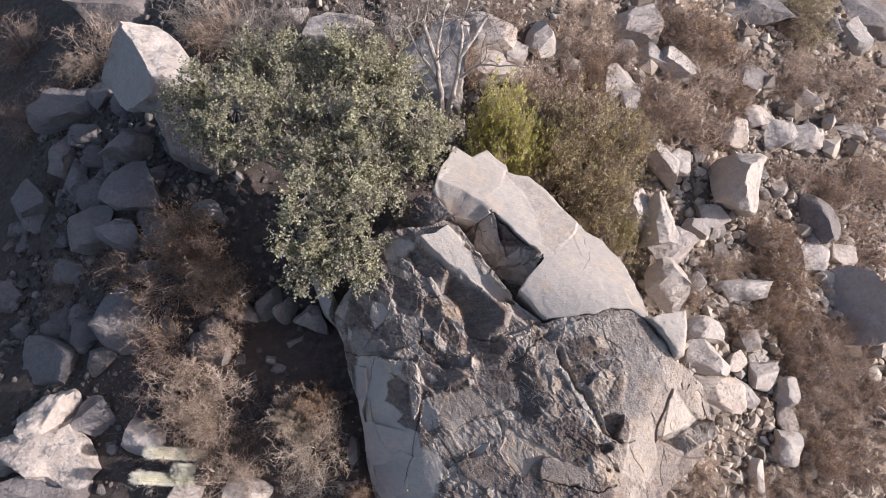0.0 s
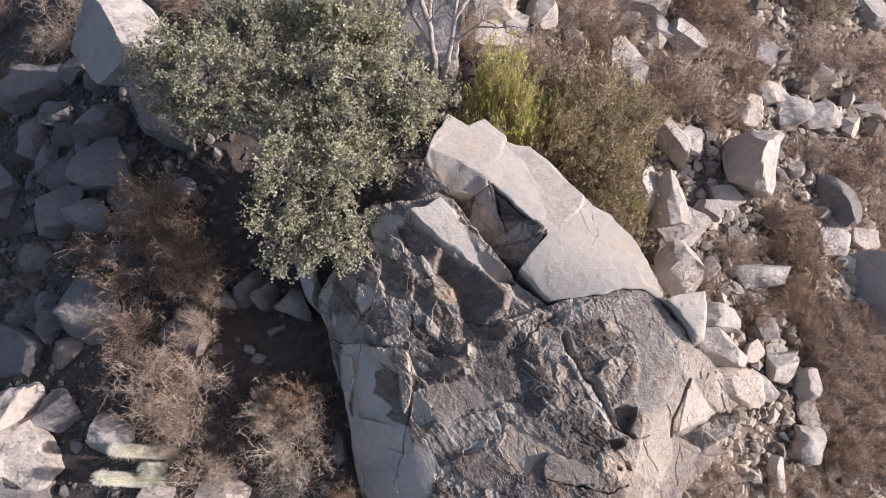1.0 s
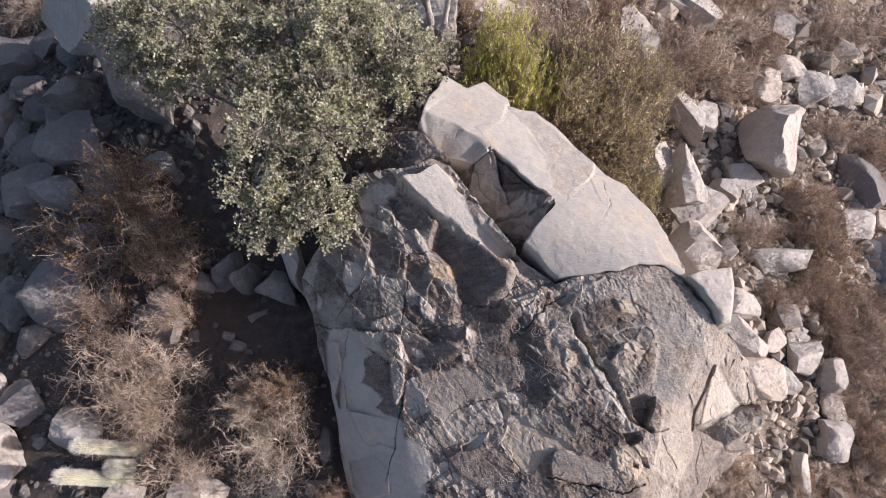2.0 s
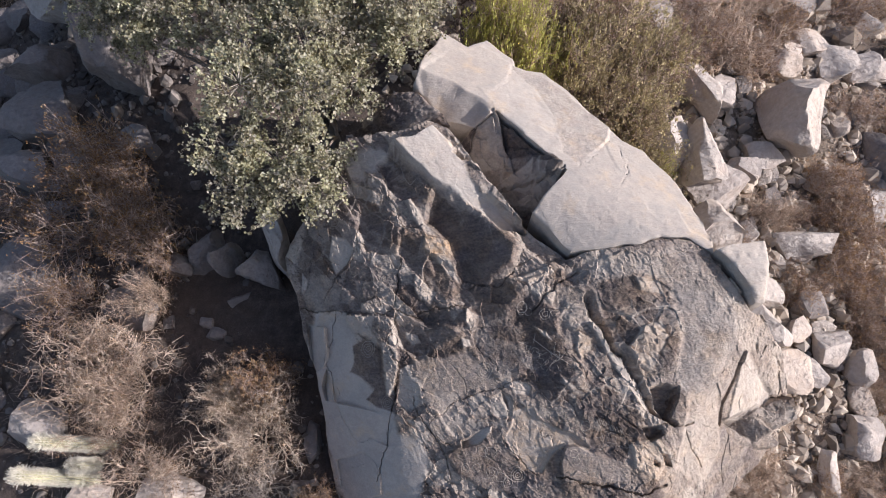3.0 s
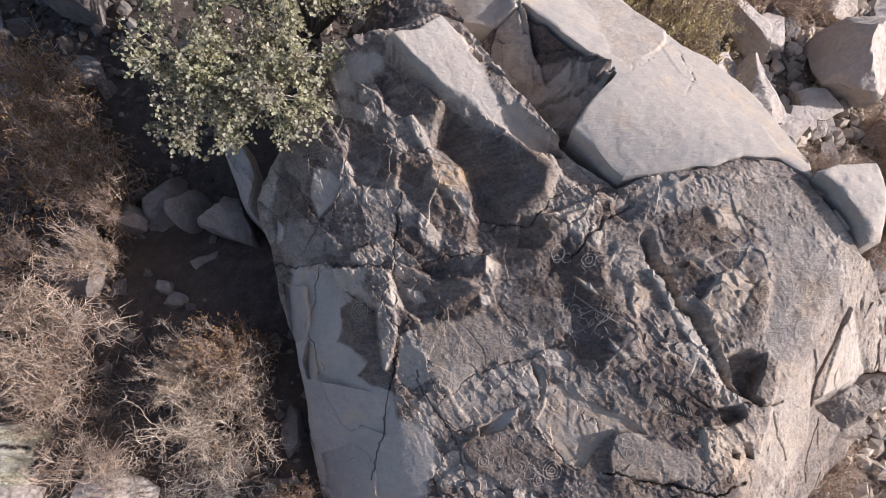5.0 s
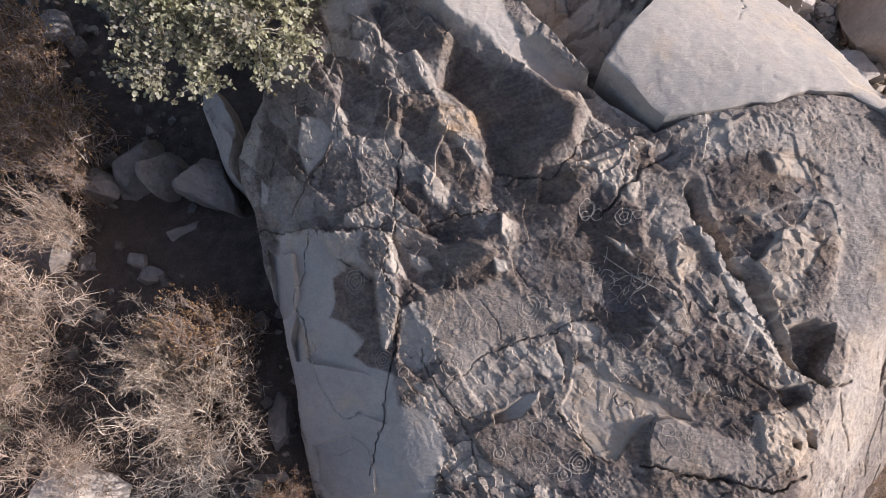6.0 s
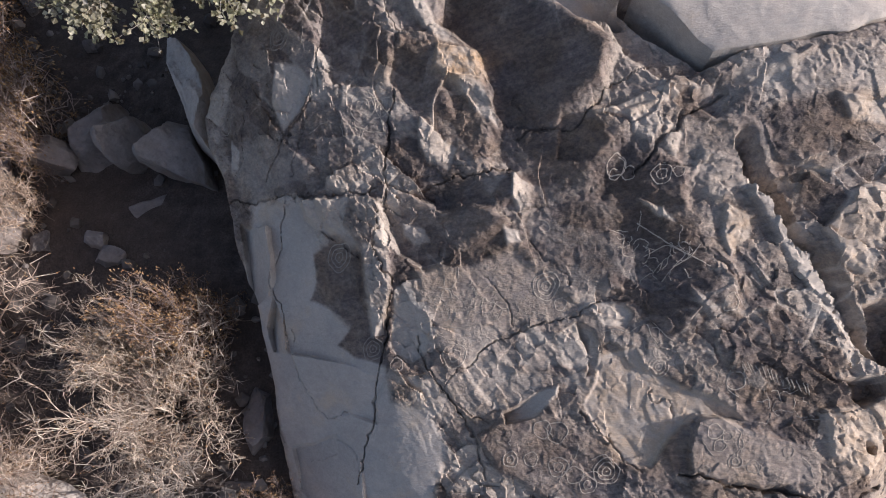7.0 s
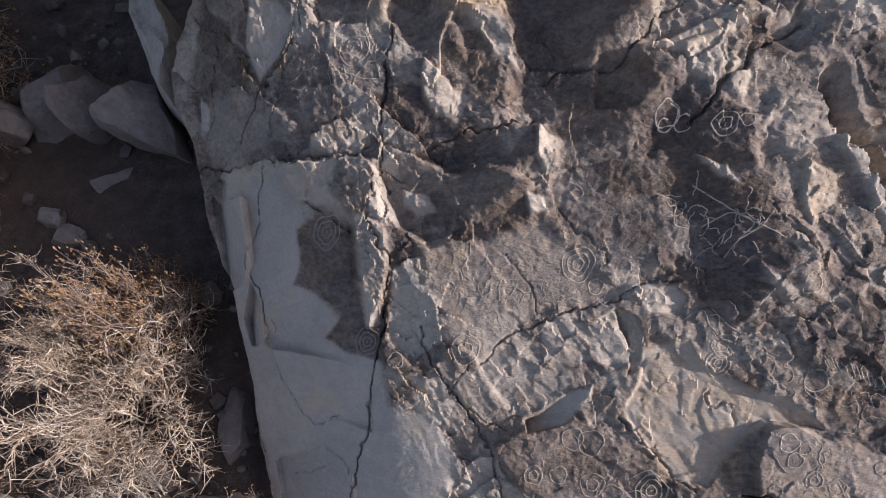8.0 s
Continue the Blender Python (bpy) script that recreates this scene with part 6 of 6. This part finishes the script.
def leafy_tree():
    base = Vector((-1.55, 4.9, 0.2))
    tree = tagged(new("tree"), "spreading evergreen tree with small grey-green leaves beside the boulder", "tree")
    tree.location = base
    r = np.random.default_rng(301)
    fork = np.array((0.05, 0.1, 0.9))
    part("trunk", limb_mesh([(0, 0, -0.3), (0.03, 0.04, 0.35), fork], 0.15, 0.11, BARK), tree, "grey-brown bark")
    clumps = [(-4.07, 6.48, 2.60, 0.47), (-3.44, 6.72, 2.83, 0.47), (-2.75, 6.80, 2.88, 0.45), (-2.08, 6.69, 2.79, 0.44), (-1.34, 6.49, 3.22, 0.46), (-0.85, 6.33, 2.73, 0.45), (-3.29, 5.56, 3.23, 0.49), (-2.67, 5.88, 2.91, 0.51), (-1.88, 5.68, 3.05, 0.51), (-1.11, 5.41, 3.23, 0.48), (-0.43, 5.38, 3.20, 0.38), (-3.78, 5.30, 2.60, 0.37), (-3.04, 5.26, 2.87, 0.39), (-2.16, 4.94, 2.98, 0.48), (-1.41, 4.76, 3.11, 0.47), (-0.81, 4.95, 2.77, 0.39), (-2.06, 4.10, 3.16, 0.40), (-1.37, 4.05, 3.17, 0.39), (-0.94, 4.43, 2.68, 0.30), (-2.30, 3.60, 2.67, 0.40), (-1.74, 3.46, 2.51, 0.45), (-2.09, 3.12, 2.42, 0.37), (-1.39, 3.14, 2.62, 0.36)] + [(-4.41, 6.12, 2.62, 0.37), (-4.17, 5.60, 2.56, 0.41), (-1.63, 6.73, 3.20, 0.39), (-0.39, 5.03, 3.00, 0.33), (-0.12, 5.47, 2.78, 0.30), (-0.79, 6.61, 3.06, 0.31), (-1.20, 6.29, 2.70, 0.43), (-1.72, 4.51, 3.03, 0.39), (-1.18, 3.48, 2.73, 0.26), (-0.26, 4.84, 2.78, 0.22), (-1.13, 4.75, 2.75, 0.32), (-3.09, 6.59, 2.61, 0.41)]
    tips = []
    for cx, cy, cz, cr in clumps:
        c = np.array((cx - base.x, cy - base.y, cz - base.z))
        mid = fork * 0.5 + c * 0.5 + np.array((0, 0, -0.12)) + r.normal(0, 0.08, 3)
        part("limb", limb_mesh([fork, mid, c], 0.035, 0.010, BARK, 6), tree)
        tips.append((c, cr))
    va, fa, vb, fb, na, nb = [], [], [], [], 0, 0
    for c, cr in tips:
        stems = int(60 * (cr / 0.6) ** 2)
        d = r.normal(size=(stems, 3))
        d /= np.linalg.norm(d, axis=1)[:, None]
        d[:, 2] = d[:, 2] * 0.8 + 0.15
        one, p1, d1 = grow(r, np.tile(c, (stems, 1)) + d * cr * 0.15, d, cr * r.uniform(0.55, 1.05, stems), np.full(stems, 0.006), 4, 0.2, -0.02)
        s, dd = offshoots(r, p1, d1, 7, 0.7, 1)
        two, p2, d2 = grow(r, s, dd, r.uniform(0.08, 0.26, len(s)), np.full(len(s), 0.0028), 3, 0.3, 0.0)
        v, f = tubes(*[np.concatenate(z) for z in zip(one, two)])
        va.append(v), fa.append(f + na)
        na += len(v)
        flat, fd = p2.reshape(-1, 3), d2.reshape(-1, 3)
        k = r.integers(0, len(flat), int(5900 * (cr / 0.6) ** 2))
        size = 0.037 * r.uniform(0.6, 1.35, len(k))
        v, f = leaf_cards(flat[k] + r.normal(0, 0.018, (len(k), 3)), fd[k] + r.normal(0, 0.8, (len(k), 3)), size, size * 0.46, r)
        vb.append(v), fb.append(f + nb)
        nb += len(v)
    part("brush", sheet("brush", np.concatenate(va), np.concatenate(fa), PALE_TWIG), tree)
    part("crown", sheet("crown", np.concatenate(vb), np.concatenate(fb), GREEN_LEAF, False), tree, "small leathery grey-green leaves")
    return tree


leafy_tree()


def bare_tree():
    tree = tagged(new("bare_tree"), "leafless pale grey tree with thin forked branches", "tree")
    tree.location = (-0.02, 6.75, 1.2)
    r = np.random.default_rng(311)
    starts = []
    for pts, r0, r1 in (
        ([(0.0, 0, -0.3), (-0.02, 0.05, 0.7), (-0.10, 0.2, 1.4), (-0.30, 0.45, 2.1)], 0.075, 0.03),
        ([(0.1, 0, -0.3), (0.22, 0.1, 0.6), (0.32, 0.35, 1.3), (0.80, 0.8, 1.9)], 0.065, 0.026),
        ([(-0.05, 0.1, 0.9), (-0.35, 0.3, 1.4), (-0.6, 0.6, 1.8)], 0.035, 0.016),
        ([(0.3, 0.2, 0.9), (0.7, 0.3, 1.2), (1.05, 0.15, 1.35)], 0.032, 0.014),
        ([(-0.1, 0.2, 1.4), (0.0, 0.5, 1.9), (0.15, 0.9, 2.3)], 0.035, 0.014),
        ([(0.32, 0.35, 1.3), (0.35, 0.7, 1.8), (0.5, 1.1, 2.1)], 0.03, 0.013),
    ):
        part("limb", limb_mesh(pts, r0, r1, PALE_BARK, 7), tree)
        starts += [pts[-1], pts[-1], pts[-2], pts[-2]]
    s = np.array(starts)
    d = r.normal(0, 0.7, s.shape) + np.array((0, 0.3, 0.7))
    d /= np.linalg.norm(d, axis=1)[:, None]
    one, p1, d1 = grow(r, s, d, r.uniform(0.4, 0.9, len(s)), np.full(len(s), 0.013), 5, 0.22, 0.02)
    s, d = offshoots(r, p1, d1, 8, 0.6)
    two, p2, d2 = grow(r, s, d, r.uniform(0.15, 0.5, len(s)), np.full(len(s), 0.006), 3, 0.3, 0.02)
    part("brush", sheet("brush", *tubes(*[np.concatenate(z) for z in zip(one, two)]), TWIG_GREY), tree)


bare_tree()


def cactus(x, y, base, tall, radius, lean, turn):
    """A ribbed column set with pale spines."""
    ob = tagged(new("cactus"), "columnar cactus densely covered with long pale spines", "cactus", "cacti between rocks")
    ob.matrix_world = pose(x, y, base, 0, lean, turn)
    r = np.random.default_rng(int(abs(x) * 100))
    ribs, rows, around = 14, 40, 84
    h = np.linspace(0, 1, rows)
    a = np.linspace(0, 2 * math.pi, around, endpoint=False)
    cap = np.sqrt(np.clip(1 - np.clip((h - 0.88) / 0.12, 0, 1) ** 2, 0.0004, 1))
    rad = radius * cap[:, None] * (1 + 0.12 * np.cos(a * ribs)[None])
    verts = np.stack([rad * np.cos(a), rad * np.sin(a), np.repeat(h[:, None] * tall, around, 1)], -1).reshape(-1, 3)
    i = np.arange(rows * around).reshape(rows, around)
    j = np.roll(i, -1, 1)
    faces = np.stack([i[:-1], j[:-1], j[1:], i[1:]], -1).reshape(-1, 4)
    part("stem", sheet("stem", verts, faces, CACTUS_SKIN), ob)
    n = 5500
    k = r.integers(0, ribs, n)
    ang = 2 * math.pi * k / ribs
    hh = r.uniform(0.02, 1.0, n)
    rr = radius * np.sqrt(np.clip(1 - np.clip((hh - 0.88) / 0.12, 0, 1) ** 2, 0.0004, 1)) * 1.1
    at = np.stack([rr * np.cos(ang), rr * np.sin(ang), hh * tall], 1)
    way = np.stack([np.cos(ang), np.sin(ang), 0.2 + 2.5 * np.clip(hh - 0.9, 0, 1) * 10], 1) + r.normal(0, 0.45, (n, 3))
    way /= np.linalg.norm(way, axis=1)[:, None]
    ln = r.uniform(0.02, 0.055, n) * (1 + 0.8 * (hh > 0.9))
    part("spine_coat", sheet("spine_coat", *tubes(at, at + way * ln[:, None], np.full(n, 0.0034), np.full(n, 0.0010)), SPINE), ob, "long straw-coloured spines")


cactus(-4.11, 0.39, 0.08, 1.15, 0.062, -48, -3)
cactus(-4.23, -0.04, 0.08, 1.2, 0.066, -46, -5)
cactus(-4.36, 0.17, 0.07, 0.62, 0.06, -14, 10)


def dry_grass(x, y, radius, count, seed, label):
    r = np.random.default_rng(seed)
    a, d = r.uniform(0, 6.28, count), radius * np.sqrt(r.uniform(size=count))
    px, py = x + d * np.cos(a), y + d * np.sin(a)
    at = np.stack([px, py, ground_height(px, py) - 0.01], 1)
    way = r.normal(0, 0.6, (count, 3)) + np.array((0, 0, 0.8))
    way /= np.linalg.norm(way, axis=1)[:, None]
    one, _, _ = grow(r, at, way, r.uniform(0.08, 0.28, count), np.full(count, 0.0022), 2, 0.3, -0.15)
    tagged(new("dry_grass", sheet("dry_grass", *tubes(*one), TWIG_TAN)), label, "grass", kind="stuff")


dry_grass(5.25, -0.12, 0.80, 1500, 500, "thin dry straw-coloured grass")
dry_grass(7.31, 0.32, 1.02, 900, 501, "thin dry straw-coloured grass")
dry_grass(6.45, 0.76, 0.91, 500, 502, "thin dry straw-coloured grass")
dry_grass(-4.68, 1.06, 1.36, 1500, 503, "thin dry straw-coloured grass")
dry_grass(10.44, 8.56, 0.91, 700, 504, "thin dry straw-coloured grass")
dry_grass(-3.04, 0.46, 0.91, 700, 505, "thin dry straw-coloured grass")
dry_grass(7.57, 2.72, 1.02, 700, 506, "thin dry straw-coloured grass")
dry_grass(5.88, 8.33, 1.02, 900, 507, "thin dry straw-coloured grass")
